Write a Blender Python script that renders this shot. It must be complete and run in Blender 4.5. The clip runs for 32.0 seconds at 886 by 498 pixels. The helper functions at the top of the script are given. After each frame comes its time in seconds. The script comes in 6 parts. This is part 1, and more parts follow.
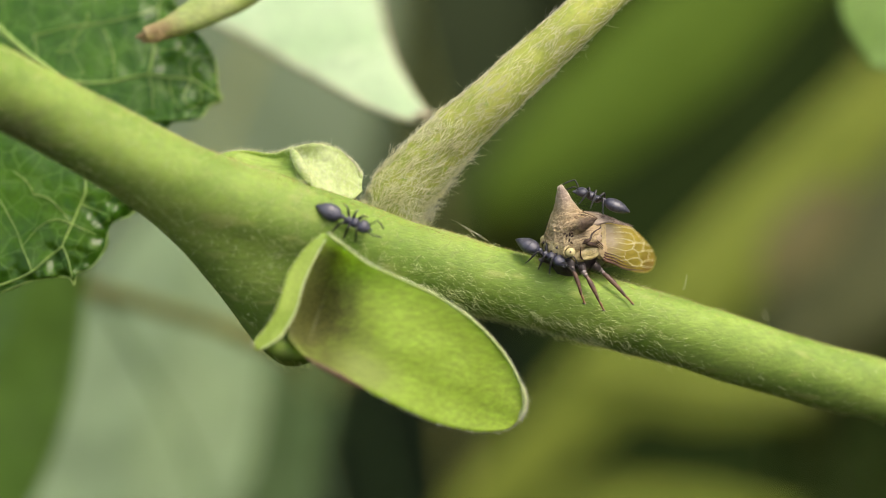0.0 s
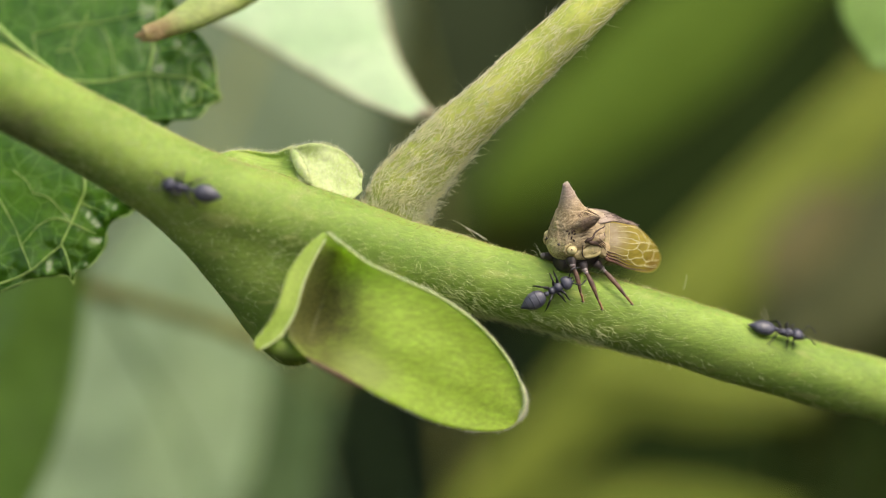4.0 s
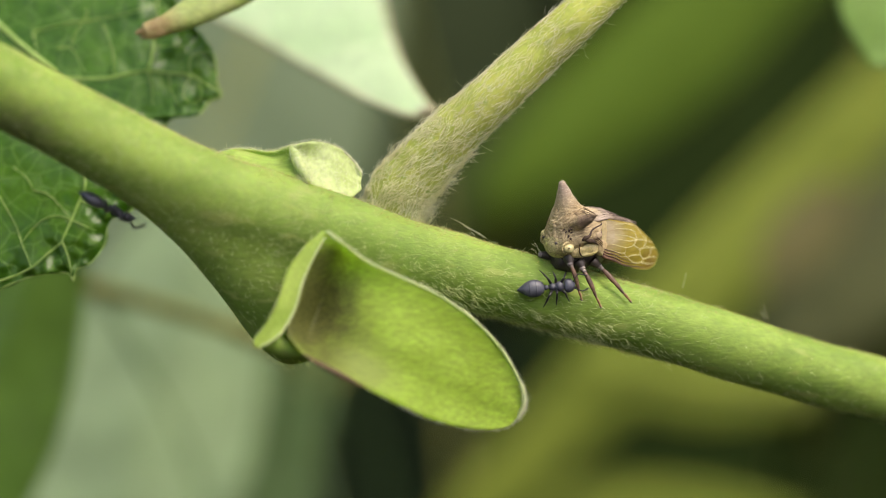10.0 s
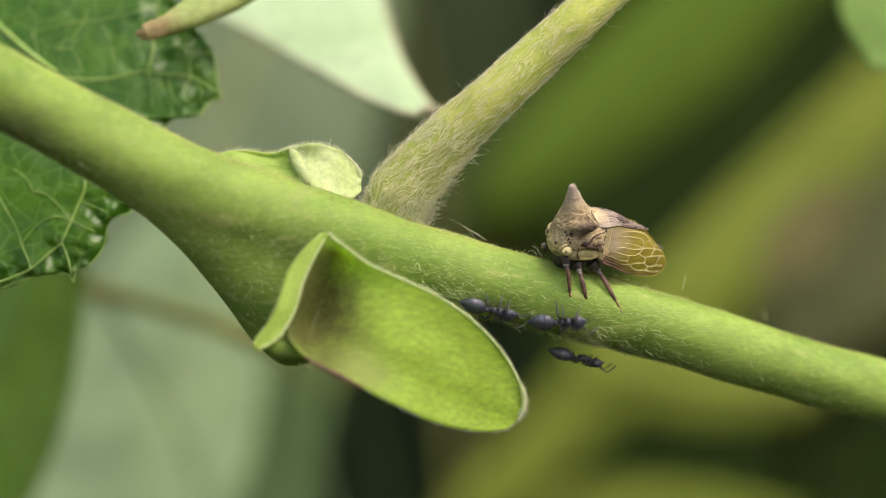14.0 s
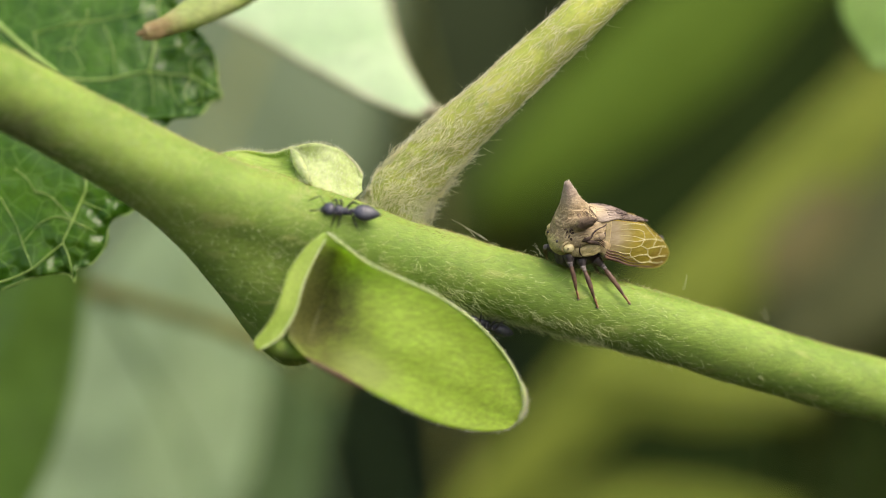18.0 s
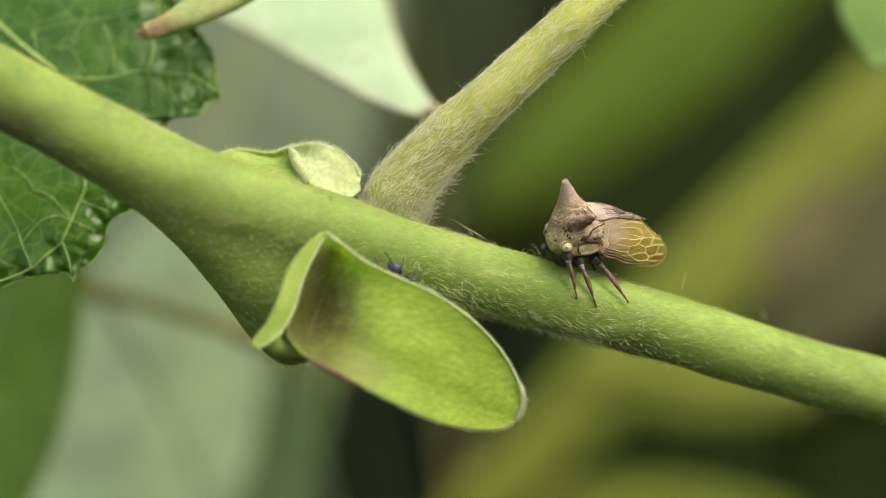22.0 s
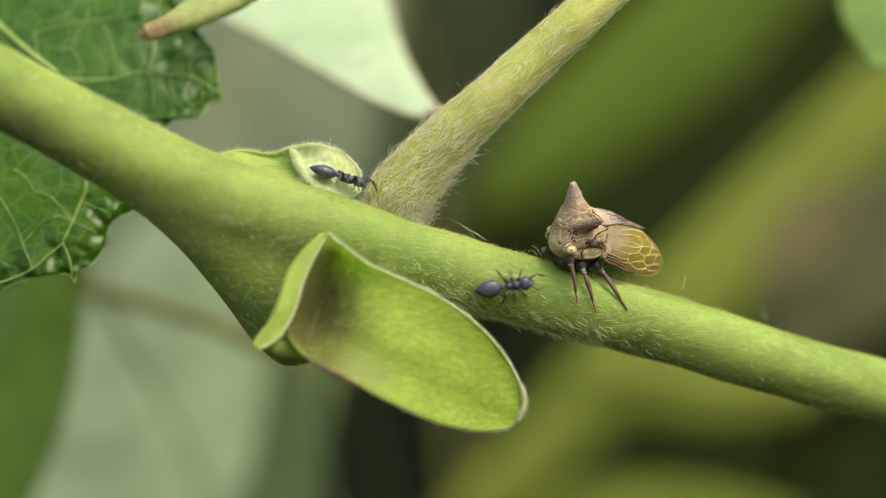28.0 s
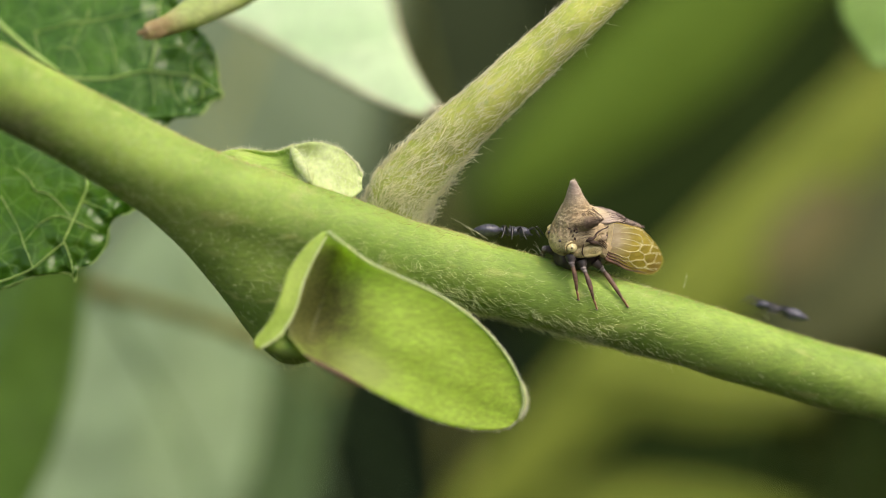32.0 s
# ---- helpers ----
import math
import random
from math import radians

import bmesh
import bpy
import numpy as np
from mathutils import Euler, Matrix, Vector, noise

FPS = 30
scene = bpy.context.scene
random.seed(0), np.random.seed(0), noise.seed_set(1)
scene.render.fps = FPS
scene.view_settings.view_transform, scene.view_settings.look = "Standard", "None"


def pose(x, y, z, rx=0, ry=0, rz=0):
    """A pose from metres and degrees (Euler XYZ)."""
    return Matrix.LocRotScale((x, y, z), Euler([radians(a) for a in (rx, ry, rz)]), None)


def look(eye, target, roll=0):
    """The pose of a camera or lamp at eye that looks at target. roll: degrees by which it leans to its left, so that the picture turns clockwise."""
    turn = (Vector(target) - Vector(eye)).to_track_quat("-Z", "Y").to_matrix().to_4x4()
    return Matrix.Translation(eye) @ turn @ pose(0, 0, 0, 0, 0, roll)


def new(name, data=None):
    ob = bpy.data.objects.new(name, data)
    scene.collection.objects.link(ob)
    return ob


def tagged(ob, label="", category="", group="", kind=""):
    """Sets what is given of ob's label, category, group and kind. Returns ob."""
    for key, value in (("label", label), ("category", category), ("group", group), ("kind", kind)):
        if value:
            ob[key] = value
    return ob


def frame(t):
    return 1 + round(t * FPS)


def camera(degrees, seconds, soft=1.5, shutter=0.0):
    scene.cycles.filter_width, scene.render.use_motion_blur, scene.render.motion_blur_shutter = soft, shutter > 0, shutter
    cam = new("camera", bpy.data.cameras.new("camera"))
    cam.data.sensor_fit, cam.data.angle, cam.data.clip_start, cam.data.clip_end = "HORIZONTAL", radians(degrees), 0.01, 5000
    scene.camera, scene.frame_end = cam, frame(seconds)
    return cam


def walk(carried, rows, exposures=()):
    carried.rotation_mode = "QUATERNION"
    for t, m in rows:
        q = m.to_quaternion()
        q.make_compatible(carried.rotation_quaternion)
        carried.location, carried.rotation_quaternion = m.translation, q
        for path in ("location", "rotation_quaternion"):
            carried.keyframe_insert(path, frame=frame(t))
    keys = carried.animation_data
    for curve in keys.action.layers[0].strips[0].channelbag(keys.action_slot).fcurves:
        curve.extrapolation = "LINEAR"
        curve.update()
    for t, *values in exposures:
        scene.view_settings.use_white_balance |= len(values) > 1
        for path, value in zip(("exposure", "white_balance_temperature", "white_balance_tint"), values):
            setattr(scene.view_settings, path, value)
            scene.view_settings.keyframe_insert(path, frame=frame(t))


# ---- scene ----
MM = 0.001

# ---- camera: a close-up lens on a tripod that trembles a little ----
cam = camera(23.63, 32.0, 0.8, 0.5)
cam.data.dof.use_dof = True
cam.data.dof.focus_distance = 0.1178
cam.data.dof.aperture_fstop = 12.5
DRIFT = [
    (0.0, -0.048, 0.020), (0.5, -0.051, 0.049), (1.0, -0.048, 0.029), (1.5, -0.051, 0.039), (2.0, -0.048, 0.019), (2.5, -0.048, 0.019),
    (3.0, -0.048, 0.010), (3.5, -0.048, 0.000), (5.5, -0.048, 0.000), (6.0, -0.048, 0.010), (6.5, -0.048, 0.039), (7.0, -0.000, -0.079),
    (7.5, -0.048, 0.098), (8.0, -0.000, -0.118), (8.5, -0.048, -0.098), (9.0, -0.000, -0.098), (9.5, -0.000, -0.069), (10.0, -0.000, -0.088),
    (10.5, 0.048, -0.108), (11.0, 0.048, -0.049), (11.5, -0.000, -0.010), (12.0, -0.000, -0.010), (12.5, -0.048, -0.020), (13.0, -0.000, 0.000),
    (13.5, -0.048, 0.000), (14.0, -0.000, 0.000), (14.5, -0.048, 0.000), (16.5, -0.048, -0.030), (17.0, -0.048, 0.019), (17.5, -0.000, 0.000),
    (18.0, -0.048, 0.010), (18.5, -0.048, 0.000), (19.0, -0.000, -0.020), (19.5, -0.000, -0.010), (20.0, -0.048, 0.000), (20.5, -0.000, -0.040),
    (21.0, -0.000, -0.088), (21.5, 0.048, -0.117), (22.0, 0.048, -0.049), (22.5, 0.048, -0.069), (23.0, 0.048, -0.088), (23.5, 0.048, -0.079),
    (24.0, -0.000, -0.010), (24.5, -0.000, 0.020), (25.0, -0.000, 0.029), (25.5, -0.000, 0.039), (27.5, -0.000, 0.039), (28.0, -0.000, 0.000),
    (28.5, -0.000, -0.029), (29.0, -0.000, -0.010), (29.5, 0.048, -0.029), (30.0, -0.048, -0.010), (30.5, 0.048, -0.118), (31.0, -0.048, -0.049),
    (31.5, 0.048, -0.117), (32.0, -0.048, -0.069)]
walk(cam, [(t, look((0, -0.12, 0), (dx * MM, 0, dz * MM))) for t, dx, dz in DRIFT], [(0, 0.89, 7080, 10), (32, 0.89, 7080, 10)])

# ---- light: bright overcast sky, soft sun behind the camera ----
world = bpy.data.worlds.new("overcast_sky")
world.use_nodes = True
scene.world = world
wn = world.node_tree.nodes
sky = wn.new("ShaderNodeTexSky")
sky.sky_type, sky.sun_disc = "NISHITA", False
sky.sun_elevation, sky.sun_rotation = radians(56), radians(136)
sky.air_density, sky.dust_density = 1.0, 4.0
world.node_tree.links.new(sky.outputs[0], wn["Background"].inputs["Color"])
wn["Background"].inputs["Strength"].default_value = 0.15
sun_data = bpy.data.lights.new("sun", "SUN")
sun_data.energy, sun_data.angle, sun_data.color = 0.95, radians(30), (1.0, 0.97, 0.92)
sun = new("sun", sun_data)
sun.matrix_world = look((0.39, -0.40, 0.83), (0, 0, 0))


# ---- materials ----
def mix_of(nt, kind, fac, a, b):
    m = nt.nodes.new("ShaderNodeMix")
    m.data_type, m.blend_type = "RGBA", kind
    for sock, val in ((m.inputs["Factor"], fac), (m.inputs["A"], a), (m.inputs["B"], b)):
        if isinstance(val, bpy.types.NodeSocket):
            nt.links.new(val, sock)
        else:
            sock.default_value = val if isinstance(val, (int, float)) else (*val, 1)
    return m.outputs["Result"]


def noise_of(nt, scale, detail=4.0, stretch=None, rough=0.55):
    co = nt.nodes.new("ShaderNodeTexCoord").outputs["Object"]
    if stretch:
        mp = nt.nodes.new("ShaderNodeMapping")
        mp.inputs["Rotation"].default_value = [radians(a) for a in stretch[0]]
        mp.inputs["Scale"].default_value = stretch[1]
        nt.links.new(co, mp.inputs["Vector"])
        co = mp.outputs["Vector"]
    n = nt.nodes.new("ShaderNodeTexNoise")
    n.inputs["Scale"].default_value, n.inputs["Detail"].default_value = scale, detail
    n.inputs["Roughness"].default_value = rough
    nt.links.new(co, n.inputs["Vector"])
    return n.outputs["Fac"]


def ramp(nt, fac, lo, hi):
    r = nt.nodes.new("ShaderNodeMapRange")
    r.inputs["From Min"].default_value, r.inputs["From Max"].default_value = lo, hi
    nt.links.new(fac, r.inputs["Value"])
    return r.outputs["Result"]


def mat(name, dark, light, spot=None, scale=500, fine=3500, rough=0.5, bump=0.3, depth=0.03, through_light=0.0, sss=0.0,
        gloss=0.5, stretch=None, vary=0.0, coat=0.0, grain=0.5, clear=0.0, tint=(1.15, 1.2, 0.5), zones=(), lines=None, net=None):
    """A grained surface: two noises over two tones, specks of a third, fine relief."""
    m = bpy.data.materials.new(name)
    m.use_nodes = True
    nt = m.node_tree
    b = nt.nodes["Principled BSDF"]
    col = mix_of(nt, "MIX", ramp(nt, noise_of(nt, scale, 3, stretch), 0.35, 0.65), dark, light)
    fine_n = noise_of(nt, fine, 5, stretch, 0.65)
    col = mix_of(nt, "MULTIPLY", grain, col, mix_of(nt, "MIX", ramp(nt, fine_n, 0.3, 0.7), (0.55, 0.55, 0.55), (1.4, 1.4, 1.35)))
    if spot:
        col = mix_of(nt, "MIX", ramp(nt, noise_of(nt, scale * 2.7, 2, stretch), 0.62, 0.72), col, spot)
    if lines:
        fold = nt.nodes.new("ShaderNodeMath")
        fold.operation = "COMPARE"
        nt.links.new(noise_of(nt, lines[1], 3, lines[3] if len(lines) > 3 else stretch), fold.inputs[0])
        fold.inputs[1].default_value, fold.inputs[2].default_value = 0.5, lines[2]
        col = mix_of(nt, "MIX", fold.outputs[0], col, lines[0])
    quilt = None
    if net:
        cells = nt.nodes.new("ShaderNodeTexVoronoi")
        cells.feature = "DISTANCE_TO_EDGE"
        cells.inputs["Scale"].default_value = net[1]
        nt.links.new(nt.nodes.new("ShaderNodeTexCoord").outputs["Object"], cells.inputs["Vector"])
        col = mix_of(nt, "MIX", ramp(nt, cells.outputs["Distance"], net[2], net[2] * 0.3), col, net[0])
        quilt = ramp(nt, cells.outputs["Distance"], 0.0, 0.35)
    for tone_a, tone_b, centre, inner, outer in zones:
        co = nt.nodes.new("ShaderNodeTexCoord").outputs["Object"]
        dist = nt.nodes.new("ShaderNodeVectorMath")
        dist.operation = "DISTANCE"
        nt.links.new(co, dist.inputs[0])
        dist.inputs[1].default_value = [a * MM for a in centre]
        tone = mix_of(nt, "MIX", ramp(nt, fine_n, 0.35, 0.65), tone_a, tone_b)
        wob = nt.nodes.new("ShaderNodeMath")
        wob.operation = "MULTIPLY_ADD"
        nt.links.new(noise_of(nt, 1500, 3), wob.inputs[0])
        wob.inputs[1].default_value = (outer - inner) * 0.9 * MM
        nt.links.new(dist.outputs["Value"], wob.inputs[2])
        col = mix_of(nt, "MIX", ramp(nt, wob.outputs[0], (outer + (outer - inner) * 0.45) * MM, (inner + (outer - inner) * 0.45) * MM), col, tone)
    if vary:
        info = nt.nodes.new("ShaderNodeNewGeometry").outputs["Random Per Island"]
        col = mix_of(nt, "MULTIPLY", vary, col, mix_of(nt, "MIX", info, (0.35, 0.35, 0.35), (1.4, 1.4, 1.2)))
    nt.links.new(col, b.inputs["Base Color"])
    b.inputs["Roughness"].default_value = rough
    b.inputs["Specular IOR Level"].default_value = gloss
    b.inputs["Coat Weight"].default_value = coat
    b.inputs["Coat Roughness"].default_value = 0.15
    if sss:
        b.inputs["Subsurface Weight"].default_value = sss
        b.inputs["Subsurface Radius"].default_value = (0.6, 0.9, 0.2)
        b.inputs["Subsurface Scale"].default_value = 0.001
    bp = nt.nodes.new("ShaderNodeBump")
    bp.inputs["Strength"].default_value, bp.inputs["Distance"].default_value = bump, depth * MM
    nt.links.new(fine_n, bp.inputs["Height"])
    if quilt:
        dome = nt.nodes.new("ShaderNodeBump")
        dome.inputs["Strength"].default_value, dome.inputs["Distance"].default_value = 1.0, net[3] * MM
        nt.links.new(quilt, dome.inputs["Height"])
        nt.links.new(dome.outputs["Normal"], bp.inputs["Normal"])
    nt.links.new(bp.outputs["Normal"], b.inputs["Normal"])
    if through_light:
        tr = nt.nodes.new("ShaderNodeBsdfTranslucent")
        nt.links.new(mix_of(nt, "MULTIPLY", 1.0, col, tint), tr.inputs["Color"])
        mx = nt.nodes.new("ShaderNodeMixShader")
        mx.inputs["Fac"].default_value = through_light
        nt.links.new(b.outputs[0], mx.inputs[1])
        nt.links.new(tr.outputs[0], mx.inputs[2])
        nt.links.new(mx.outputs[0], nt.nodes["Material Output"].inputs["Surface"])
        if clear:
            tp = nt.nodes.new("ShaderNodeBsdfTransparent")
            tp.inputs["Color"].default_value = (1.0, 0.92, 0.68, 1)
            my = nt.nodes.new("ShaderNodeMixShader")
            my.inputs["Fac"].default_value = clear
            nt.links.new(mx.outputs[0], my.inputs[1])
            nt.links.new(tp.outputs[0], my.inputs[2])
            nt.links.new(my.outputs[0], nt.nodes["Material Output"].inputs["Surface"])
    return m


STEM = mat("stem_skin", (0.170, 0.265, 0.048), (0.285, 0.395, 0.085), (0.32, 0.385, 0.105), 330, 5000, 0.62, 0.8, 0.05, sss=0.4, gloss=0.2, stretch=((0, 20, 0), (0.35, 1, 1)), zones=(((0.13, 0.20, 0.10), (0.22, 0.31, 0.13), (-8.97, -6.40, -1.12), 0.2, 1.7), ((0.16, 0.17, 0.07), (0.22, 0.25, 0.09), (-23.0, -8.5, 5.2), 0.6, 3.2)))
STALK = mat("stalk_skin", (0.37, 0.43, 0.08), (0.51, 0.54, 0.13), (0.30, 0.42, 0.07), 900, 6000, 0.6, 0.4, 0.05, sss=0.2, gloss=0.25)
HAIR = mat("plant_hair", (0.95, 0.91, 0.62), (0.98, 0.96, 0.78), None, 900, 3000, 0.35, 0.0, vary=0.1, grain=0.1, through_light=0.25, tint=(1.0, 0.98, 0.8))
STEM_DOWN = mat("stem_down", (0.58, 0.63, 0.25), (0.74, 0.77, 0.40), None, 900, 3000, 0.4, 0.0, vary=0.25, grain=0.1)
TAN_DOWN = mat("tan_down", (0.34, 0.27, 0.09), (0.50, 0.42, 0.17), None, 900, 3000, 0.5, 0.0, vary=0.3, grain=0.1)
WHITE_HAIR = mat("pale_down", (0.92, 0.92, 0.82), (0.96, 0.96, 0.90), None, 900, 3000, 0.4, 0.0, vary=0.1, grain=0.1, through_light=0.4)
# second and third zones: olive-brown blush with the recess's shade painted in
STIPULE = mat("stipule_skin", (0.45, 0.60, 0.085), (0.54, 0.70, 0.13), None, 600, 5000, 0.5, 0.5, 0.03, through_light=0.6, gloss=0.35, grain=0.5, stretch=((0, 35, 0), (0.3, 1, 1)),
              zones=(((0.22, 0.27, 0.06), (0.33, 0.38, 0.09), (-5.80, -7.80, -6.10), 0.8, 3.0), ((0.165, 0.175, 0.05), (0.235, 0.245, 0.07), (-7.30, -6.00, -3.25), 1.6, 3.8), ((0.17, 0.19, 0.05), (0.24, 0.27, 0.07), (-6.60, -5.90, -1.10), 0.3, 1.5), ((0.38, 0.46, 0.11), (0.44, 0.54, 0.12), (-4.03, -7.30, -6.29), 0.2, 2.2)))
FLANGE = mat("flange_skin", (0.34, 0.48, 0.08), (0.46, 0.60, 0.13), None, 500, 5000, 0.5, 0.4, 0.03, through_light=0.35, gloss=0.35, grain=0.3)
RIM_PALE = mat("stipule_rim", (0.53, 0.62, 0.24), (0.63, 0.71, 0.35), None, 900, 4000, 0.6, 0.3, 0.03, through_light=0.2)
STIPULE_PALE = mat("stipule_pale", (0.48, 0.58, 0.23), (0.65, 0.74, 0.40), None, 500, 3500, 0.55, 0.3, 0.03, through_light=0.3, gloss=0.3)
SCAR = mat("brown_scar", (0.10, 0.06, 0.03), (0.18, 0.11, 0.05), None, 1500, 5000, 0.7, 0.4, 0.04)
DARK_LEAF = mat("dark_leaf", (0.032, 0.104, 0.006), (0.066, 0.166, 0.011), (0.048, 0.142, 0.012), 350, 3000, 0.24, 0.4, 0.06, through_light=0.2, gloss=0.34, net=((0.115, 0.225, 0.04), 820, 0.035, 0.02))
VEIN = mat("leaf_vein", (0.27, 0.43, 0.09), (0.36, 0.52, 0.13), None, 600, 3000, 0.45, 0.2, through_light=0.2)
PALE_LEAF = mat("pale_leaf", (0.46, 0.62, 0.38), (0.56, 0.70, 0.47), (0.64, 0.75, 0.52), 150, 1800, 0.55, 0.25, 0.05, through_light=0.35, gloss=0.3)
PALE_EDGE = mat("leaf_edge", (0.42, 0.40, 0.24), (0.55, 0.55, 0.35), (0.3, 0.22, 0.14), 400, 2000, 0.6, 0.2)
CURL = mat("curl_green", (0.30, 0.38, 0.10), (0.44, 0.51, 0.19), None, 400, 2500, 0.5, 0.3, 0.04, sss=0.2, zones=(((0.26, 0.18, 0.07), (0.38, 0.30, 0.13), (-4.1, -0.6, -1.8), 0.7, 2.0),))
CURL_TIP = mat("curl_tip", (0.20, 0.13, 0.05), (0.36, 0.26, 0.12), None, 900, 3500, 0.65, 0.4, 0.05)
FRESH_LEAF = mat("fresh_leaf", (0.15, 0.26, 0.05), (0.21, 0.34, 0.08), None, 150, 1200, 0.5, 0.2, through_light=0.3)
GREY_LEAF = mat("grey_leaf", (0.118, 0.166, 0.080), (0.158, 0.215, 0.112), None, 25, 300, 0.5, 0.2, 0.2, through_light=0.2)
MOSS_LEAF = mat("moss_leaf", (0.095, 0.168, 0.060), (0.125, 0.205, 0.078), None, 25, 300, 0.5, 0.2, 0.2, through_light=0.2)
# near-black green: stands in for the shade of a gap
GAP_SHADE_LEAF = mat("gap_shade_leaf", (0.007, 0.013, 0.006), (0.013, 0.021, 0.010), None, 20, 200, 0.85, 0.2, 0.2, gloss=0.05)
DRY_LEAF = mat("dry_leaf", (0.135, 0.125, 0.04), (0.185, 0.165, 0.055), None, 60, 500, 0.7, 0.2, 0.2, through_light=0.2)
# dull green with the shade between the leaves painted in
SOFT_SHADE_LEAF = mat("soft_shade_leaf", (0.030, 0.042, 0.018), (0.045, 0.060, 0.028), None, 20, 200, 0.85, 0.2, 0.2, gloss=0.06)
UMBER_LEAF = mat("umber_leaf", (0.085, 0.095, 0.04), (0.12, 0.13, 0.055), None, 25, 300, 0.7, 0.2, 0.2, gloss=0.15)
TAN_STEM = mat("tan_stem", (0.23, 0.225, 0.04), (0.29, 0.28, 0.06), None, 60, 500, 0.55, 0.2, 0.1)
PALE_FAR = mat("pale_far_leaf", (0.31, 0.44, 0.23), (0.38, 0.51, 0.28), None, 25, 300, 0.5, 0.2, 0.2, through_light=0.2)
GREEN_LEAF = mat("green_leaf", (0.085, 0.180, 0.020), (0.115, 0.225, 0.032), None, 25, 300, 0.45, 0.2, 0.2, through_light=0.2)
OLIVE_LEAF = mat("olive_leaf", (0.19, 0.245, 0.035), (0.27, 0.325, 0.055), None, 22, 260, 0.75, 0.2, 0.2, gloss=0.15, through_light=0.25)
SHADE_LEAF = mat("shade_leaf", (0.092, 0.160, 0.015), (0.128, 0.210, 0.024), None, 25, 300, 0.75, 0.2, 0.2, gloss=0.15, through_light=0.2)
# dark green that carries the deep shade in its own colour
DEEP_SHADE_LEAF = mat("deep_shade_leaf", (0.014, 0.027, 0.005), (0.024, 0.041, 0.009), None, 20, 200, 0.8, 0.2, 0.2, through_light=0.15, gloss=0.06)
OLIVE_STEM = mat("olive_stem", (0.24, 0.25, 0.06), (0.32, 0.32, 0.09), None, 60, 500, 0.55, 0.2, 0.1)
DEEP_LEAF = mat("deep_leaf", (0.11, 0.14, 0.05), (0.17, 0.20, 0.07), None, 12, 200, 0.85, 0.2, 0.2, vary=0.6, gloss=0.1, through_light=0.3)
SOIL = mat("soil", (0.03, 0.024, 0.016), (0.06, 0.05, 0.03), (0.04, 0.06, 0.02), 3, 40, 0.95, 0.5, 5.0)
ANT_SKIN = mat("ant_skin", (0.034, 0.034, 0.054), (0.066, 0.066, 0.098), None, 2500, 12000, 0.46, 0.35, 0.008, gloss=0.75, grain=0.7)
ANT_PLATE = mat("ant_plate", (0.045, 0.045, 0.062), (0.085, 0.085, 0.112), None, 2500, 14000, 0.42, 0.5, 0.01, gloss=0.8, grain=0.8)
ANT_LEG = mat("ant_leg", (0.012, 0.011, 0.014), (0.03, 0.026, 0.028), None, 2500, 9000, 0.4, 0.1, 0.005)
HORN = mat("pronotum_shell", (0.35, 0.255, 0.145), (0.54, 0.42, 0.25), None, 900, 9000, 0.6, 0.9, 0.05, gloss=0.35, stretch=((0, 25, 20), (0.3, 1, 1)), grain=0.7,
           zones=(((0.30, 0.22, 0.175), (0.46, 0.36, 0.29), (2.35, 0, 5.4), 0.6, 1.7), ((0.035, 0.022, 0.015), (0.10, 0.066, 0.042), (1.22, 1.82, 3.66), 0.40, 0.66), ((0.08, 0.052, 0.034), (0.17, 0.115, 0.075), (1.66, 1.48, 3.28), 0.30, 0.58),
                  ((0.035, 0.022, 0.015), (0.10, 0.066, 0.042), (1.22, -1.82, 3.66), 0.40, 0.66), ((0.60, 0.48, 0.28), (0.70, 0.58, 0.37), (0.6, 0.5, 3.5), 0.25, 0.8)))
HORN_DARK = mat("horn_brown", (0.030, 0.017, 0.013), (0.085, 0.05, 0.034), None, 2200, 7000, 0.6, 0.7, 0.04, gloss=0.35, grain=0.95)
WRINKLE = mat("wrinkle_brown", (0.13, 0.085, 0.05), (0.23, 0.155, 0.095), None, 2200, 7000, 0.65, 0.3, 0.02, grain=0.6)
HORN_SPINE = mat("spine_brown", (0.22, 0.165, 0.14), (0.44, 0.35, 0.29), None, 1400, 9000, 0.6, 0.9, 0.05, gloss=0.35, stretch=((0, 15, 0), (0.2, 1, 1)), grain=0.95, lines=((0.07, 0.045, 0.042), 2200, 0.026, ((0, 12, 0), (0.16, 1, 1))),
                 zones=(((0.46, 0.36, 0.22), (0.62, 0.50, 0.32), (0.65, 0.2, 3.3), 0.3, 1.05),))
BRISTLE = mat("bristle_pale", (0.60, 0.50, 0.34), (0.75, 0.66, 0.48), None, 1500, 5000, 0.45, 0.0, grain=0.1)
KNOB = mat("wing_knob", (0.30, 0.20, 0.12), (0.56, 0.43, 0.29), None, 1500, 8000, 0.55, 0.6, 0.03, lines=((0.10, 0.06, 0.04), 1300, 0.03), grain=0.8)
CREAM = mat("cream_plate", (0.46, 0.36, 0.15), (0.58, 0.48, 0.24), (0.40, 0.30, 0.14), 1500, 8000, 0.5, 0.5, 0.03, grain=0.6)
PEACH = mat("peach_patch", (0.52, 0.37, 0.18), (0.64, 0.50, 0.30), None, 1200, 7000, 0.5, 0.4, 0.03, grain=0.6)
FACE = mat("face_shell", (0.40, 0.32, 0.15), (0.58, 0.47, 0.25), (0.18, 0.12, 0.06), 1500, 9000, 0.55, 0.9, 0.05, grain=0.8, lines=((0.22, 0.15, 0.08), 1500, 0.006))
